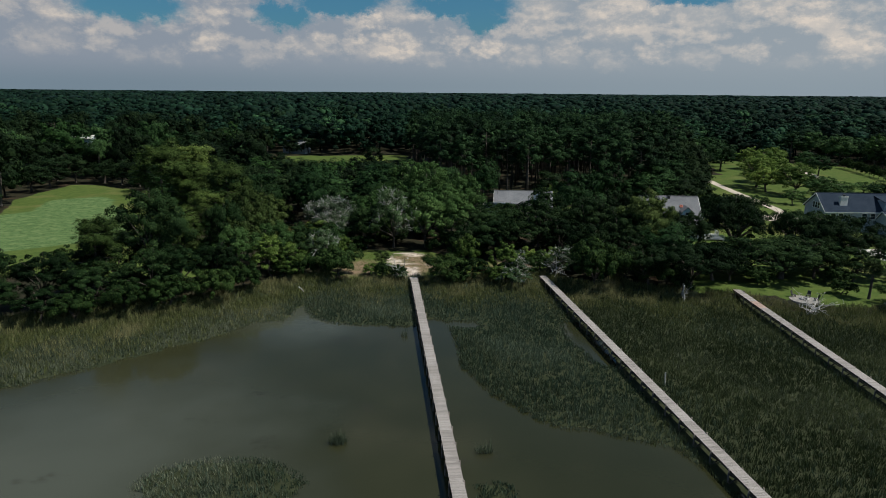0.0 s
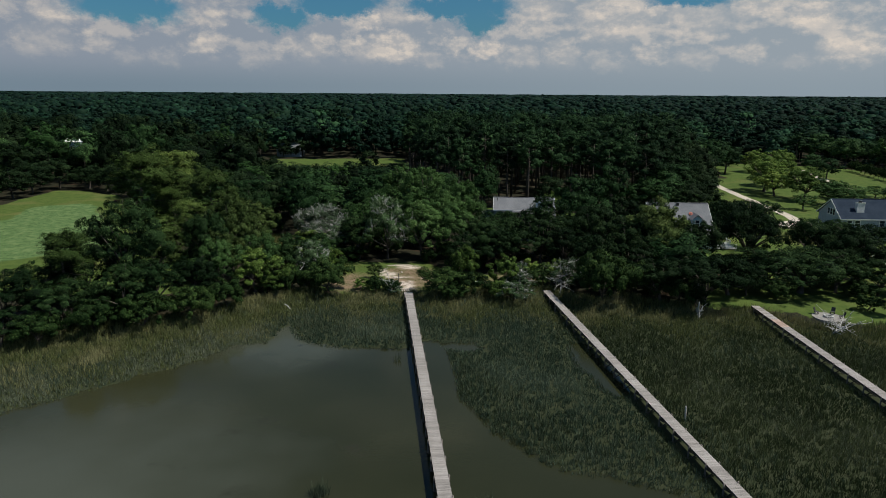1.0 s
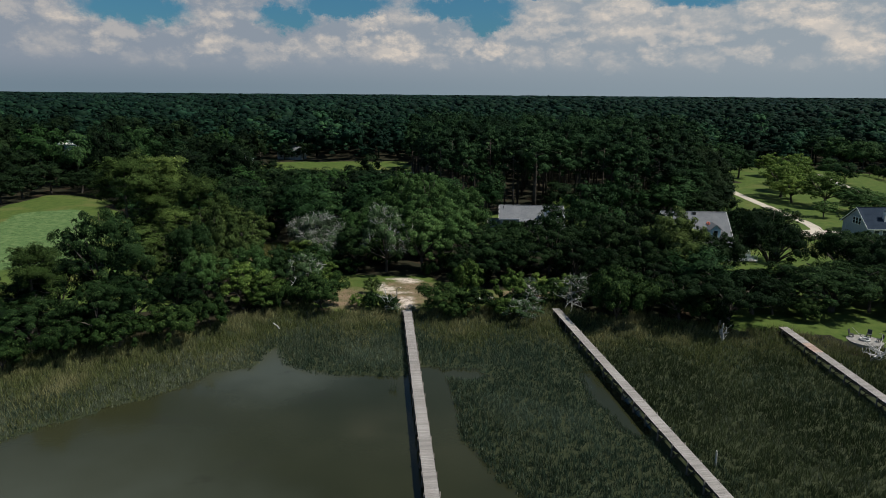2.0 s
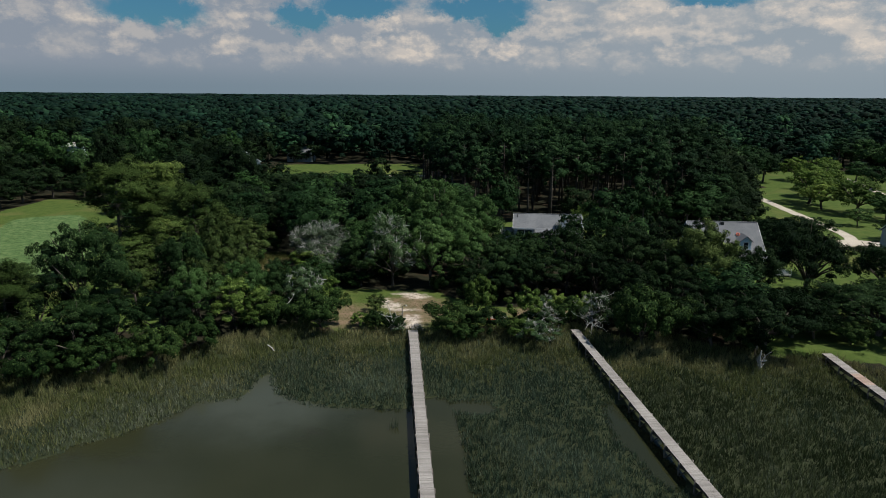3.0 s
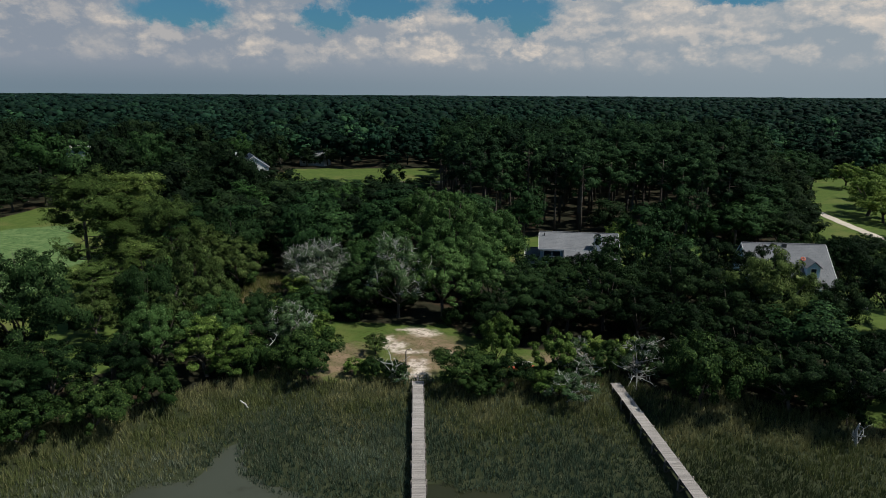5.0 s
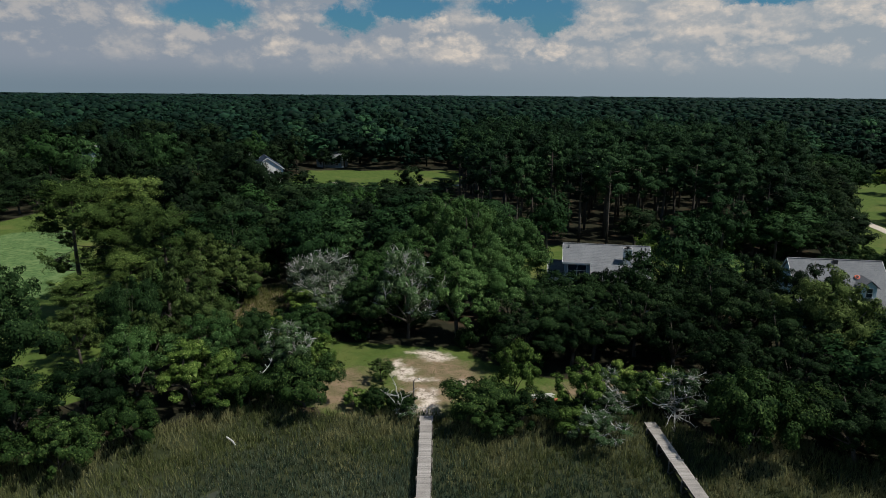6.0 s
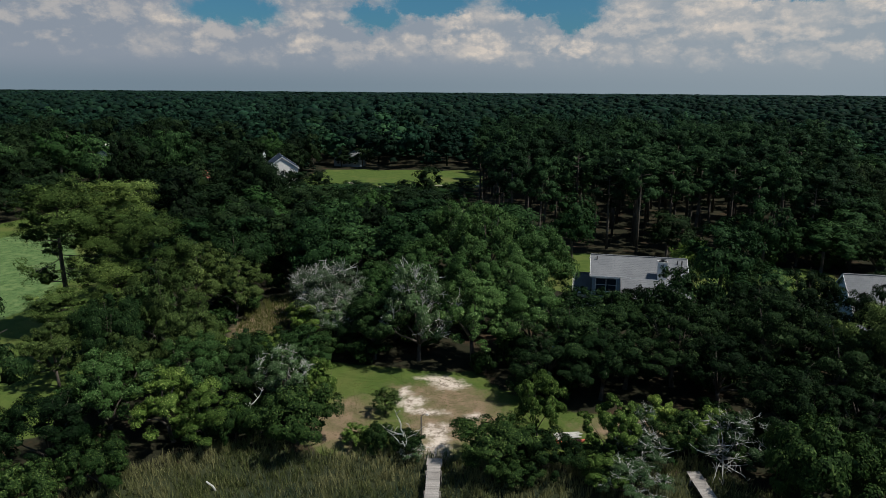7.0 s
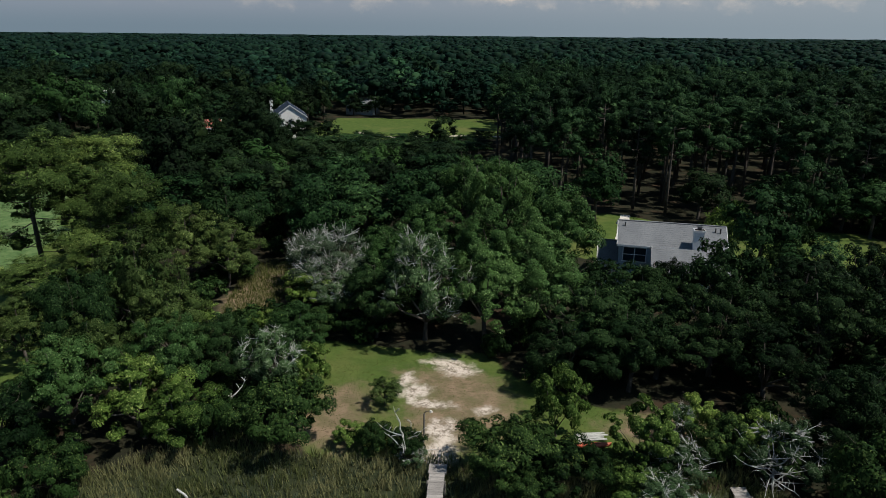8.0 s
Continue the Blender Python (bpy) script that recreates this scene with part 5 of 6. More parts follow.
def gable_block(root, x0, x1, front, back, eave, ridge, wall, roof, over=0.4, name="wall", base=-0.6, ridge_y=0.0, end_over=0.35, roof_name="roof"):
    """Walls with pointed ends along x, and a two-sided shingle roof over them; front and back are distances from the ridge."""
    fy, by = ridge_y - front, ridge_y + back
    w = Shape()
    lowf, lowb = eave - 0.1, eave - 0.1
    pk = ridge - 0.14
    v = [(x0, fy, base), (x1, fy, base), (x1, by, base), (x0, by, base), (x0, fy, lowf), (x1, fy, lowf), (x1, by, lowb), (x0, by, lowb), (x0, ridge_y, pk), (x1, ridge_y, pk)]
    w.add(v, [(0, 3, 2, 1), (0, 1, 5, 4), (2, 3, 7, 6), (1, 2, 6, 9, 5), (3, 0, 4, 8, 7), (4, 5, 9, 8), (6, 7, 8, 9)])
    part(name, w, wall, root)
    r = Shape()
    sl_f, sl_b = (ridge - eave) / front, (ridge - eave) / back
    courses(r, x0 - end_over, x1 + end_over, fy - over, eave - over * sl_f, ridge_y, ridge)
    courses(r, x0 - end_over, x1 + end_over, by + over, eave - over * sl_b, ridge_y, ridge)
    rf = part(roof_name, r, roof, root)
    part("ridge_cap", Shape().beam((x0 - end_over, ridge_y, ridge + 0.06), (x1 + end_over, ridge_y, ridge + 0.06), 0.3, 0.06), roof, rf)
    tr = Shape().box(x0 - end_over, fy - over - 0.03, eave - over * sl_f - 0.2, x1 + end_over, fy - over + 0.0, eave - over * sl_f + 0.04)
    for ex in (x0 - end_over - 0.02, x1 + end_over + 0.02):
        tr.beam((ex, fy - over, eave - over * sl_f - 0.06), (ex, ridge_y, ridge - 0.06), 0.05, 0.22)
        tr.beam((ex, by + over, eave - over * sl_b - 0.06), (ex, ridge_y, ridge - 0.06), 0.05, 0.22)
    part("fascia", tr, TRIM, root, "white painted boards along the roof edge")
    return rf


def chimney(root, x, y, z0, z1, w, d, material=BRICKISH):
    c = part("chimney", Shape().box(x - w / 2, y - d / 2, z0, x + w / 2, y + d / 2, z1).box(x - w / 2 - 0.06, y - d / 2 - 0.06, z1 - 0.3, x + w / 2 + 0.06, y + d / 2 + 0.06, z1), material, root, "white chimney")
    part("flue_cap", Shape().box(x - 0.2, y - 0.2, z1, x + 0.2, y + 0.2, z1 + 0.3).box(x - 0.32, y - 0.32, z1 + 0.36, x + 0.32, y + 0.32, z1 + 0.42).box(x - 0.05, y - 0.05, z1 + 0.29, x + 0.05, y + 0.05, z1 + 0.37), DARKMETAL, c)


def railing(root, a, b, z, material=TRIM, h=0.95, step_=0.24):
    a, b = Vector((*a, z)), Vector((*b, z))
    n = max(2, int((b - a).length / step_))
    r = Shape().beam(a + Vector((0, 0, h)), b + Vector((0, 0, h)), 0.1, 0.06).beam(a + Vector((0, 0, 0.1)), b + Vector((0, 0, 0.1)), 0.06, 0.06)
    for i in range(n + 1):
        p = a.lerp(b, i / n)
        w = 0.1 if i % 7 == 0 else 0.035
        r.box(p.x - w / 2, p.y - w / 2, z + 0.002, p.x + w / 2, p.y + w / 2, z + h - 0.03)
    part("railing", r, material, root)


GZ = 1.15
# the grey house behind the oaks
hb = thing("grey_roofed_house", 19.35, 158.2, GZ, "blue-grey house with a broad grey shingle roof and white chimney", "house", "", -3.9)
gable_block(hb, -6.6, 6.7, 3.7, 6.0, 6.85, 9.0, SIDING_GREY, SHINGLE, 0.3)
rb = Shape()
courses(rb, -2.6, 7.05, -7.6, 4.55, -4.05, 6.66)
part("roof_extension", rb, SHINGLE, hb, "lower sweep of the shingle roof")
part("front_wall", Shape().add([(-2.5, -7.2, -0.6), (6.6, -7.2, -0.6), (6.6, -3.72, -0.6), (-2.5, -3.72, -0.6), (-2.5, -7.2, 4.65), (6.6, -7.2, 4.65), (6.6, -3.72, 6.6), (-2.5, -3.72, 6.6)],
                               [(0, 3, 2, 1), (4, 5, 6, 7), (0, 1, 5, 4), (1, 2, 6, 5), (2, 3, 7, 6), (3, 0, 4, 7)]), SIDING_GREY, hb)
window(hb, -4.6, 4.4, 2.9, 1.9, 3.72, "front", "wide dark window under the eave")
for wx in (-1, 2.2, 5.2):
    window(hb, wx, 2.2, 1.2, 1.5, 7.2)
gable_block(hb, -9.2, -6.62, 2.6, 3.4, 3.9, 5.9, SIDING_WHITE, SHINGLE, 0.3, "wing_wall", -0.6, 0.4, 0.2, "wing_roof")
window(hb, -7.9, 1.4, 1.0, 1.4, 2.2)
chimney(hb, 3.2, -3.6, 5.4, 9.35, 1.25, 0.95)
for vx, vy in ((-6.0, -1.0), (5.6, -1.1), (6.2, -1.2)):
    part("roof_vent", Shape().tube([(vx, vy, 8.2), (vx, vy, 9.0)], [0.09, 0.09], 8), DARKMETAL, hb)

# the pale blue house with the dormer
hc = thing("pale_blue_house", 52.85, 152.7, GZ, "pale blue house with a grey roof, a dormer and a terrace", "house", "", -2.6)
gable_block(hc, -6.4, 6.4, 6.6, 5.4, 3.6, 8.95, SIDING_BLUE, SHINGLE, 0.45)
for wx in (-2.4, 0, 2.4):
    window(hc, wx, 4.2 if abs(wx) < 1 else 1.2, 1.0, 1.5, 6.42, "left")
    window(hc, wx, 1.2, 1.0, 1.5, 6.42, "right")
for wx in (-4.5, -1.5, 1.5, 4.6):
    window(hc, wx, 1.0, 1.1, 1.5, 6.62)
dm = part("dormer", Shape().add([(2.1, -5.4, 4.3), (4.1, -5.4, 4.3), (4.1, -2.0, 4.3), (2.1, -2.0, 4.3), (2.1, -5.4, 6.3), (4.1, -5.4, 6.3), (4.1, -2.0, 6.3), (2.1, -2.0, 6.3), (3.1, -5.4, 7.15), (3.1, -2.0, 7.15)],
                                [(0, 3, 2, 1), (0, 1, 5, 8, 4), (1, 2, 6, 5), (2, 3, 7, 9, 6), (3, 0, 4, 7), (4, 8, 9, 7), (5, 6, 9, 8)]), SIDING_BLUE, hc, "small gabled dormer with one window")
part("dormer_roof", Shape().slab([(1.85, -5.7, 6.12), (3.1, -5.7, 7.22), (3.1, -1.6, 7.22), (1.85, -2.6, 6.12)][::-1], 0.08).slab([(4.35, -5.7, 6.12), (3.1, -5.7, 7.22), (3.1, -1.6, 7.22), (4.35, -2.6, 6.12)], 0.08), SHINGLE, dm)
window(dm, 3.1, 4.75, 0.8, 1.3, 5.42)
part("roof_vent", Shape().box(-0.3, -0.75, 8.3, 0.3, -0.25, 9.1), DARKMETAL, hc)
part("roof_ring", Shape().tube([(2.4 + 0.3 * math.cos(a), -2.7 + 0.24 * math.sin(a), 7.05 + 0.19 * math.sin(a)) for a in np.linspace(0, 6.283, 13)], [0.11] * 13, 6), REDPAINT, hc, "faded red ring lying on the shingles")
terrace = thing("terrace", 61.6, 147.6, GZ, "raised pale timber terrace with a railing beside the house", "terrace", "", -2.6)
part("deck", Shape().box(-2.2, -3.0, 0.35, 2.2, 3.2, 0.5), CONCRETE, terrace)
for px, py in ((-2, -2.8), (2, -2.8), (2, 3.0), (-2, 3.0)):
    part("leg", Shape().box(px - 0.09, py - 0.09, -0.4, px + 0.09, py + 0.09, 0.35), TRIM, terrace)
railing(terrace, (-2.1, -2.9), (2.1, -2.9), 0.5)
railing(terrace, (2.1, 3.1), (2.1, 0.6), 0.5)
tb = thing("covered_table", 60.9, 146.6, GZ + 0.5, "patio table under a pale canvas cover", "table")
part("cover", Shape().add([(-1, -0.6, 0.05), (1, -0.6, 0.05), (1, 0.6, 0.05), (-1, 0.6, 0.05), (-0.85, -0.5, 0.75), (0.85, -0.5, 0.75), (0.85, 0.5, 0.78), (-0.85, 0.5, 0.78)], [(0, 3, 2, 1), (4, 5, 6, 7), (0, 1, 5, 4), (1, 2, 6, 5), (2, 3, 7, 6), (3, 0, 4, 7)]), FABRIC, tb)
part("table_leg", Shape().box(-0.1, -0.1, 0, 0.1, 0.1, 0.06), DARKMETAL, tb)

# the slate-blue house with the pool
hd = thing("blue_grey_house", 100.2, 160.5, GZ, "two-storey blue-grey house with a dark slate-blue roof and white trim", "house", "", -1.0)
gable_block(hd, -8.2, 9.0, 4.6, 5.0, 5.4, 8.9, SIDING_GREY, SHINGLE_DARK, 0.5)
for wx in (-1.4, -0.3, 0.8):
    window(hd, wx, 5.3, 0.8, 1.4, 8.22, "left")
for wx in (-6.2, -4.4, 1.2, 3.2):
    window(hd, wx, 3.3, 1.1, 1.3, 4.62)
chimney(hd, -3.4, -3.0, 5.6, 8.6, 1.7, 0.9, SIDING_WHITE)
sd = part("shed_dormer", Shape().box(5.4, -4.9, 5.3, 9.1, -0.6, 7.6), SIDING_GREY, hd)
part("shed_roof", Shape().slab([(5.1, -5.4, 7.55), (9.5, -5.4, 7.55), (9.5, -0.2, 8.55), (5.1, -0.2, 8.55)], 0.14), SHINGLE_DARK, sd)
for wx in (6.4, 8.0):
    window(sd, wx, 5.9, 1.0, 1.2, 4.92)
gable_block(hd, 4.2, 12.0, 5.2, 2.2, 3.4, 5.6, SIDING_GREY, SHINGLE_DARK, 0.45, "porch_wall", -0.6, -6.8, 0.35, "porch_roof")
for wx in (5.6, 8.0, 10.4):
    window(hd, wx, 1.0, 1.5, 1.9, 12.02)
balcony = part("balcony", Shape().box(3.6, -16.4, 0.9, 13.5, -12.05, 1.15), TRIM, hd, "white timber deck before the house")
for px in (3.8, 6.9, 10.0, 13.2):
    part("post", Shape().box(px - 0.13, -16.3, -1.0, px + 0.13, -16.05, 0.9), TRIM, balcony)
railing(hd, (3.7, -16.3), (13.4, -16.3), 1.15)
pool = thing("swimming_pool", 96.0, 131.0, GZ, "turquoise swimming pool with a pale stone edge", "pool", "", 8)
part("coping", Shape().box(-7, -5, -0.3, -5, 7.5, 0.06).box(5, -5, -0.3, 8, 7.5, 0.06).box(-5, -5, -0.3, 5, -3.4, 0.06).box(-5, 3.4, -0.3, 5, 7.5, 0.06), CONCRETE, pool)
part("pool_water", Shape().box(-5, -3.4, -0.3, 5, 3.4, -0.02), POOLWATER, pool)
fence = thing("pool_fence", 96.0, 131.0, GZ, "low white picket fence round the pool terrace", "fence", "", 8)
railing(fence, (-7.2, -5.2), (8, -5.2), 0.0, TRIM, 1.1, 0.3)
railing(fence, (-7.2, -5.2), (-7.2, 7.5), 0.0, TRIM, 1.1, 0.3)

# far houses
he = thing("white_gabled_house", -83.0, 277.0, GZ, "white house with a pointed gable, dark roof and tall chimney", "house", "", 115)
gable_block(he, -4.0, 10.0, 5.2, 5.2, 7.2, 10.8, SIDING_WHITE, SHINGLE_DARK, 0.4)
chimney(he, -3.2, 5.6, 0.0, 12.4, 1.1, 0.9)
for wx in (-2.6, 0, 2.6):
    for wz in (1.4, 4.6):
        window(he, wx, wz, 1.0, 1.6, 4.02, "left")
hf = thing("red_roofed_shed", -100.0, 258.0, GZ, "small pale shed with a weathered red roof", "shed", "", 20)
gable_block(hf, -2.2, 2.2, 2.4, 2.4, 5.6, 7.6, SIDING_WHITE, REDROOF, 0.3)
hg = thing("long_white_barn", -174.0, 318.0, GZ, "long barn with a bright white metal roof", "barn", "", 12)
gable_block(hg, -4.5, 4.5, 3.4, 3.4, 9.0, 10.2, SIDING_GREY, SIDING_WHITE, 0.4)
hh = thing("grey_cottage", -78.0, 346.0, GZ, "grey cottage half hidden under trees by a lawn", "house", "", -8)
gable_block(hh, -6, 6, 4, 4, 4.2, 7.0, SIDING_GREY, SHINGLE, 0.4)
for wx in (-4, -1.4, 1.4, 4):
    window(hh, wx, 1.2, 1.1, 1.6, 4.02)


# ---------- tracks and paving ----------
def strip(name, pts, width, material, label, z=0.05):
    pts = [Vector((*p, 0)) for p in pts]
    fine = []
    for i in range(len(pts) - 1):
        p0, p1, p2, p3 = pts[max(i - 1, 0)], pts[i], pts[i + 1], pts[min(i + 2, len(pts) - 1)]
        for k in range(10):
            t = k / 10
            fine.append(0.5 * (2 * p1 + (p2 - p0) * t + (2 * p0 - 5 * p1 + 4 * p2 - p3) * t * t + (3 * p1 - p0 - 3 * p2 + p3) * t ** 3))
    fine.append(pts[-1])
    s, n = Shape(), len(fine)
    for i, p in enumerate(fine):
        d = (fine[min(i + 1, n - 1)] - fine[max(i - 1, 0)]).normalized()
        o = Vector((-d.y, d.x, 0)) * width * 0.5 * (1 + 0.08 * math.sin(i * 1.9))
        for q in (p + o, p - o):
            gz = ground_z(q.x, q.y)
            s.v += [(q.x, q.y, gz + z), (q.x, q.y, gz - 0.25)]
    for i in range(n - 1):
        a, b = i * 4, i * 4 + 4
        s.f += [(a, a + 2, b + 2, b), (a + 1, a, b, b + 1), (a + 2, a + 3, b + 3, b + 2)]
    return tagged(new(name, s.mesh(name, material)), label, "track", kind="structure")


strip("driveway", [(103, 268), (100.6, 256), (98.5, 230), (97, 207), (95.4, 184), (91, 174)], 2.8, GRAVEL, "pale sandy driveway between lawns")
strip("driveway", [(99, 172), (93, 176), (84, 172)], 6.0, GRAVEL, "pale sandy turning place by a house", 0.06)
strip("track", [(158, 300), (150, 269), (143, 240), (138, 226)], 3.0, GRAVEL, "pale track across a lawn")
strip("footpath", [(17.6, 196), (16.2, 186), (14.4, 172)], 1.8, CONCRETE, "pale concrete footpath through a lawn")
strip("footpath", [(-64, 292), (-50, 284), (-30, 291), (-14, 293)], 2.4, GRAVEL, "pale track along a lawn")
# tree shadow on the drive by the house, painted as a dark surface
strip("parking_place", [(42, 167.5), (48, 166.5), (55, 168)], 5.0, weathered("shadow_dark_drive", (0.05, 0.05, 0.052), (0.075, 0.074, 0.072), 0.4, 0.95, 0.2, 4, 0.02), "drive beside a house, its surface darkened to show tree shadow")


# ---------- small things along the shore ----------
def dead_tree(name, x, y, h, label, seed, reach=0.7, limbs=8, girth=0.16, lay=0.0, spread=1.0):
    rng = random.Random(seed)
    root = thing(name, x, y, ground_z(x, y) - 0.1, label, "tree", "", rng.uniform(0, 360))
    s = Shape()
    top = Vector((rng.uniform(-0.2, 0.2) * h + lay * h, rng.uniform(-0.2, 0.2) * h, h * 0.62))
    s.tube([(0, 0, -0.3), top * 0.35, top * 0.7 + Vector((0.1, -0.1, 0)), top], [girth * 1.2, girth, girth * 0.8, girth * 0.5], 8)
    part("trunk", s, DEADWOOD, root, smooth=True)
    for i in range(limbs):
        p = top * rng.uniform(0.15, 1.0)
        a = 6.283 * i / limbs + rng.uniform(-0.5, 0.5)
        way = Vector((math.cos(a), math.sin(a), rng.uniform(-0.1, 0.75) * (1 - lay))) * h * reach * rng.uniform(0.4, 0.8) * spread / 5
        line = [p]
        for k in range(5):
            way = way + Vector((rng.uniform(-1, 1), rng.uniform(-1, 1), rng.uniform(-0.7, 0.9))) * 0.06 * h * reach
            line.append(line[-1] + way)
        b = Shape().tube(line, [girth * q for q in (0.55, 0.48, 0.4, 0.3, 0.2, 0.1)], 5)
        for k in range(3):
            tw = line[rng.randrange(2, 6)]
            e = tw + Vector((rng.uniform(-0.6, 0.6), rng.uniform(-0.6, 0.6), rng.uniform(-0.1, 0.7)))
            b.tube([tw, tw.lerp(e, 0.5) + Vector((0, 0, 0.1)), e], [girth * 0.26, girth * 0.2, girth * 0.08], 4)
        part("limb", b, DEADWOOD, root, smooth=True)
    return root


dead_tree("bleached_dead_tree", -8.2, 114.0, 3.7, "bleached leafless dead tree among shrubs by the landing", 3, 1.0, 9, 0.13)
dead_tree("bleached_dead_tree", -24.0, 116.2, 4.8, "pale twisted dead tree at the wood's edge", 6, 0.5, 4, 0.14)
dead_tree("bleached_dead_tree", 21.2, 114.2, 4.6, "bleached dead tree with many twigs at the shore", 13, 0.66, 24, 0.085)
dead_tree("bleached_dead_tree", 14.2, 114.6, 3.6, "low bleached dead tree in shoreline brush", 14, 0.8, 14, 0.08)
dead_tree("dead_snag", 40.3, 103.0, 5.2, "thin pale dead trunk standing at the marsh edge", 17, 0.22, 5, 0.15)
dead_tree("dead_snag", 41.6, 107.4, 6.6, "pale dead trunk with broken limbs under an oak", 19, 0.45, 6, 0.13)
dead_tree("fallen_tree", 57.0, 97.0, 3.6, "bleached fallen tree with sprawling roots in the marsh", 23, 1.0, 16, 0.13, 0.5, 1.3)
dead_tree("dead_snag", 71.4, 99.6, 2.2, "pale broken trunk beside a palm", 29, 0.3, 3, 0.16)

lp = thing("yard_lamp", -6.7, 116.6, GZ - 0.1, "grey pole with a small lamp head beside the landing", "lamp")
part("pole", Shape().tube([(0, 0, -0.3), (0, 0, 1.2), (0, 0, 2.3)], [0.09, 0.08, 0.07], 8), POSTWOOD, lp)
part("arm", Shape().tube([(0, 0, 2.2), (0.15, 0, 2.5), (0.5, 0.05, 2.55)], [0.035, 0.03, 0.03], 6), DARKMETAL, lp)
part("lamp_head", Shape().disc(0.6, 0.05, 2.46, 2.6, 0.15, 12, 0.09), CONCRETE, lp)


def stake(x, y, h, lean, label):
    o = thing("marsh_stake", x, y, ground_z(x, y), label, "post", "", random.Random(int(x * 7)).uniform(0, 360))
    part("shaft", Shape().tube([(0, 0, -0.5), (lean * 0.5, 0, h * 0.5), (lean, 0, h)], [0.1, 0.09, 0.08], 8), DEADWOOD, o)


stake(-23.0, 106.6, 0.9, 1.1, "short pale leaning stake in marsh grass")
stake(-21.9, 97.6, 0.45, 0.5, "short pale stake at a creek mouth")
stake(27.1, 71.0, 1.6, 0.05, "pale mooring stake beside a boardwalk")


def kayak(x, y, z, turn, material, label):
    o = thing("kayak", x, y, z, label, "kayak", "", turn)
    s, n = Shape(), 13
    for i in range(n):
        u = i / (n - 1) * 2 - 1
        w = 0.36 * (1 - abs(u) ** 2.4) + 0.015
        zz = 0.12 * u * u
        s.v += [(u * 1.7, -w, 0.24 + zz), (u * 1.7, -w * 0.6, 0.03 + zz), (u * 1.7, w * 0.6, 0.03 + zz), (u * 1.7, w, 0.24 + zz), (u * 1.7, 0, 0.33 + zz)]
    for i in range(n - 1):
        for k in range(5):
            a, b = i * 5 + k, i * 5 + (k + 1) % 5
            s.f.append((a, a + 5, b + 5, b))
    s.f += [(4, 3, 2, 1, 0), tuple(range(5 * n - 5, 5 * n))]
    part("hull", s, material, o, smooth=True)
    part("cockpit_rim", Shape().tube([(0.45 * math.cos(a), 0.22 * math.sin(a), 0.33 - 0.1 * abs(math.sin(a))) for a in np.linspace(0, 6.283, 13)], [0.025] * 13, 5), DARKMETAL, o)


kayak(7.6, 117.4, GZ, 12, REDPAINT, "faded red kayak lying on the shore")
pile = thing("timber_pile", 7.7, 118.9, GZ, "loose pile of pale bleached planks on the ground", "timber", "", 14)
rp = random.Random(8)
for i in range(9):
    yy, zz = (i % 5) * 0.26 - 0.55, 0.03 + 0.07 * (i // 5)
    plank = part("plank", Shape().box(-1.2, -0.09, 0, 1.2, 0.09, 0.055), DEADWOOD, pile)
    plank.matrix_basis = pose(rp.uniform(-0.3, 0.3), yy, zz, 0, 0, rp.uniform(-7, 7))
tarp = thing("blue_tarpaulin", 7.2, 141.2, GZ, "bright blue tarpaulin draped over a crate under oaks", "tarpaulin", "", 20)
tarp.scale = (0.6, 0.6, 0.8)
part("sheet", Shape().add([(-1, -0.7, 0), (1, -0.8, 0.02), (1.05, 0.7, 0), (-0.95, 0.75, 0), (-0.7, -0.45, 1.25), (0.7, -0.5, 1.4), (0.72, 0.42, 1.35), (-0.66, 0.46, 1.2)],
                          [(0, 3, 2, 1), (4, 5, 6, 7), (0, 1, 5, 4), (1, 2, 6, 5), (2, 3, 7, 6), (3, 0, 4, 7)]), BLUEPAINT, tarp)

# the round fire place on the lawn
pit = thing("fire_place", 59.3, 101.6, ground_z(59.3, 101.6), "round pale paved fire place at the lawn's edge", "fire pit")
part("paving", Shape().disc(0, 0, -0.4, 0.08, 2.3, 32, 2.25), weathered("old_paving", (0.21, 0.2, 0.185), (0.28, 0.27, 0.25), 0.9, 0.95, 0.1, 5, 0.02), pit)
part("ring", Shape().tube([(0.6 * math.cos(a), 0.6 * math.sin(a), 0.22) for a in np.linspace(0, 6.283, 17)], [0.14] * 17, 6), DEADWOOD, pit)


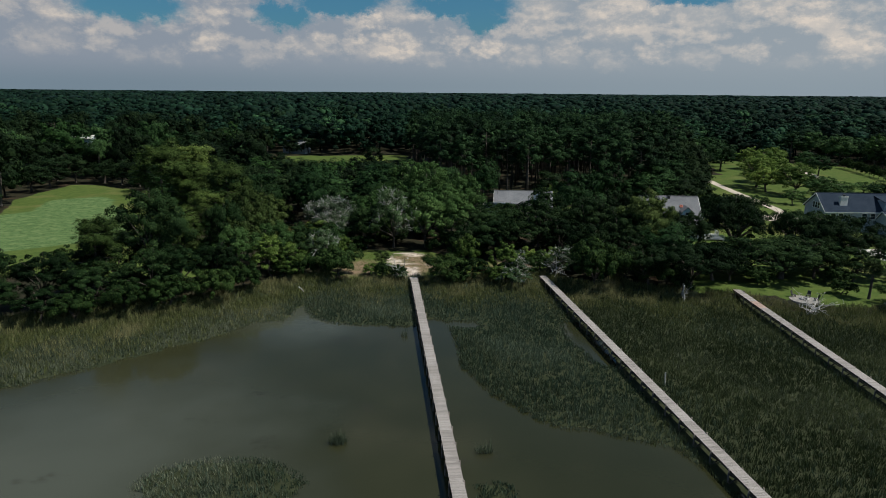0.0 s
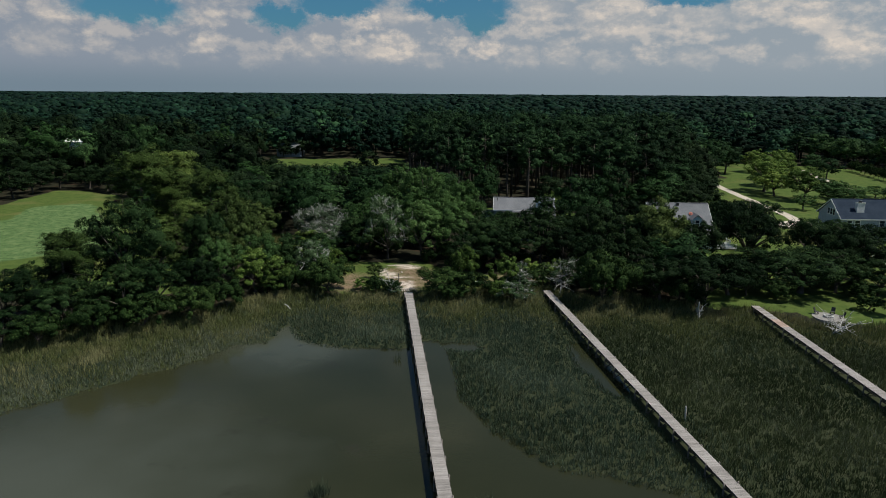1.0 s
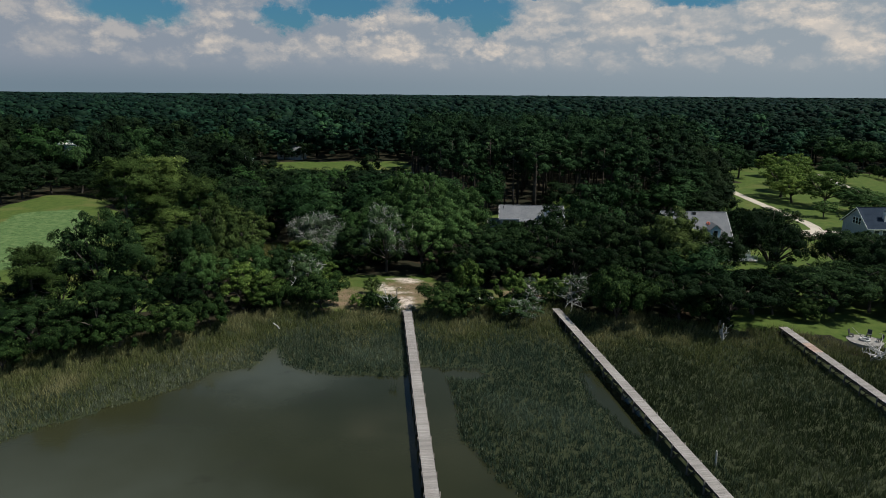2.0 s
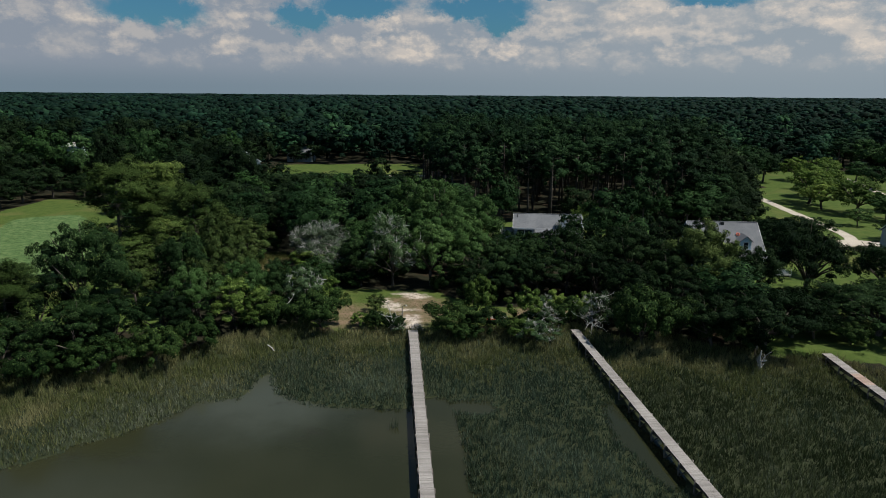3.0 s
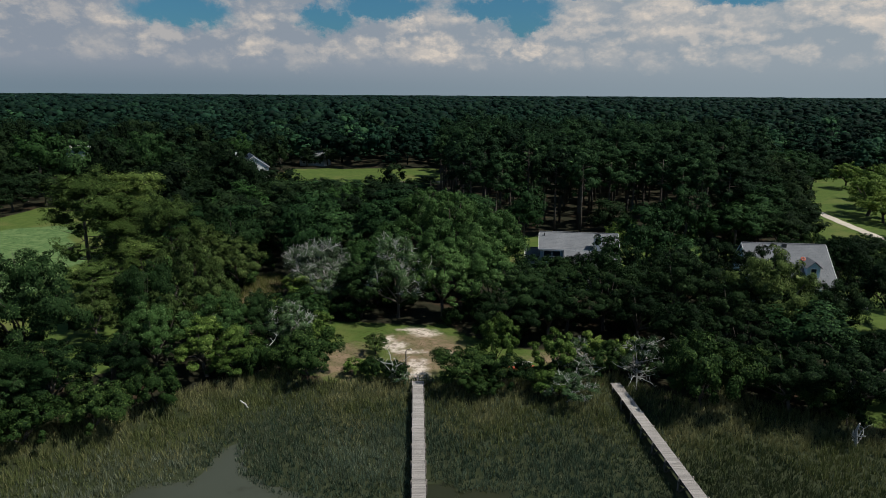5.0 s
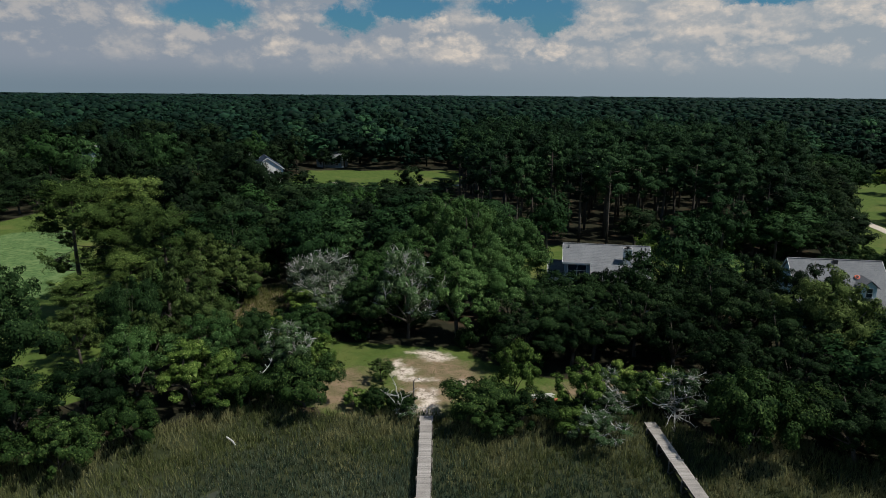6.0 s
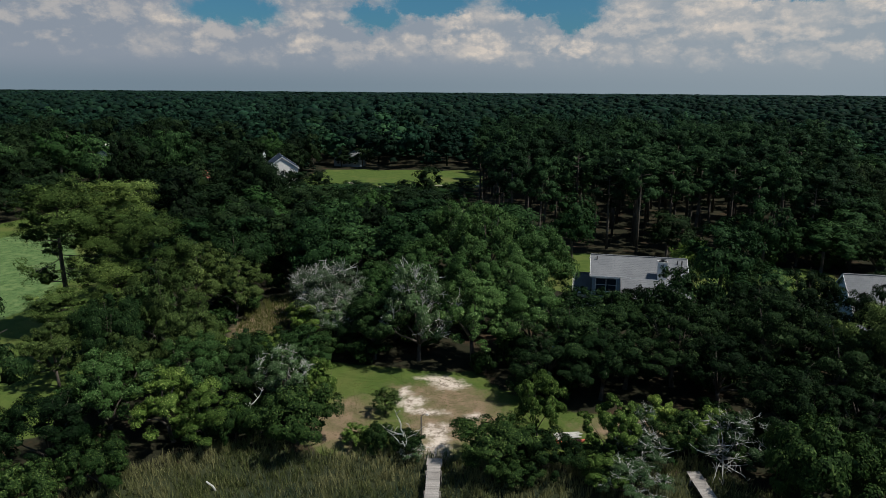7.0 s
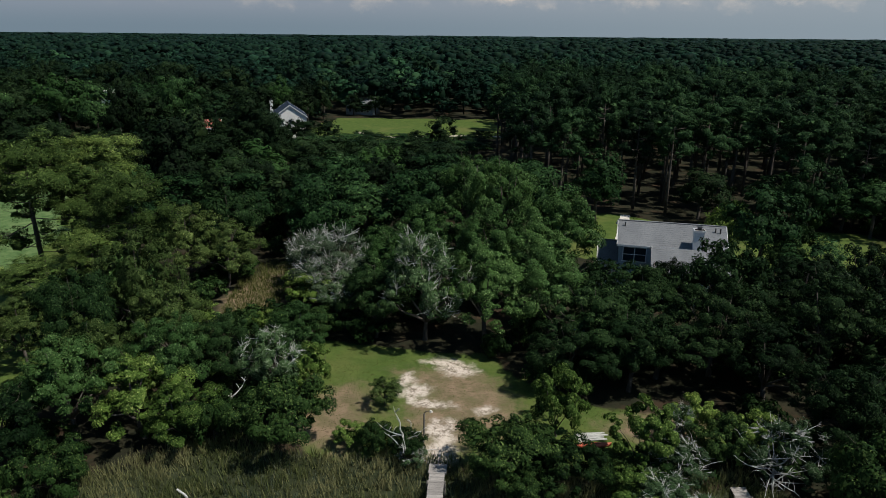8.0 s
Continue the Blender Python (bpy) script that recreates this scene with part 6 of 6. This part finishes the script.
def lawn_chair(x, y, turn):
    o = thing("lawn_chair", x, y, ground_z(59.3, 101.6) + 0.08, "dark slatted garden chair on round paving", "chair", "chairs round the fire place", turn)
    part("seat", Shape().box(-0.28, -0.28, 0.36, 0.28, 0.28, 0.42), DARKMETAL, o)
    part("backrest", Shape().add([(-0.28, 0.24, 0.42), (0.28, 0.24, 0.42), (0.28, 0.3, 0.42), (-0.28, 0.3, 0.42), (-0.26, 0.42, 1.0), (0.26, 0.42, 1.0), (0.26, 0.48, 1.0), (-0.26, 0.48, 1.0)],
                                 [(0, 3, 2, 1), (4, 5, 6, 7), (0, 1, 5, 4), (1, 2, 6, 5), (2, 3, 7, 6), (3, 0, 4, 7)]), DARKMETAL, o)
    for lx in (-0.24, 0.24):
        for ly in (-0.24, 0.24):
            part("leg", Shape().box(lx - 0.03, ly - 0.03, 0, lx + 0.03, ly + 0.03, 0.36), DARKMETAL, o)


lawn_chair(58.2, 103.0, 40)
lawn_chair(60.6, 102.9, -40)
lawn_chair(60.9, 101.0, -100)


def palm(x, y, h, seed):
    rng = random.Random(seed)
    o = thing("cabbage_palm", x, y, ground_z(x, y) - 0.1, "cabbage palm with a rough trunk and drooping fan fronds", "palm")
    part("trunk", Shape().tube([(0, 0, -0.3), (0.05, 0, h * 0.3), (0.1, 0.05, h * 0.7), (0.1, 0.05, h)], [0.26, 0.2, 0.19, 0.24], 9), BARK, o)
    for i in range(34):
        a, e = i * 2.4, rng.uniform(-0.7, 1.25)
        s = Shape()
        d = Vector((math.cos(a) * math.cos(e), math.sin(a) * math.cos(e), math.sin(e)))
        c = Vector((0.1, 0.05, h))
        st = c + d * rng.uniform(0.6, 1.0)
        s.tube([c, st], [0.03, 0.02], 4)
        side = d.cross(Vector((0, 0, 1))).normalized()
        up = side.cross(d)
        for k in range(-5, 6):
            q = k / 5
            dirn = (d * math.cos(q * 1.5) + side * math.sin(q * 1.5) - up * 0.15 * abs(q)).normalized()
            tip = st + dirn * rng.uniform(0.8, 1.05) + Vector((0, 0, -0.3 - 0.2 * abs(q)))
            m = st.lerp(tip, 0.5) + Vector((0, 0, 0.12))
            w = up.cross(dirn) * 0.07
            s.add([st, m - w, tip, m + w], [(0, 1, 2), (0, 2, 3)])
        part("frond", s, PALM, o)


palm(70.1, 102.3, 5.4, 4)

# a clipped row of evergreens beside the far lawn
for i in range(12):
    t = i / 11
    plant("shrub", 178 - 9 * t, 296 - 48 * t, 4.6 + 0.8 * math.sin(i * 2.1), 1.7, label="narrow dark evergreen in a clipped garden row")
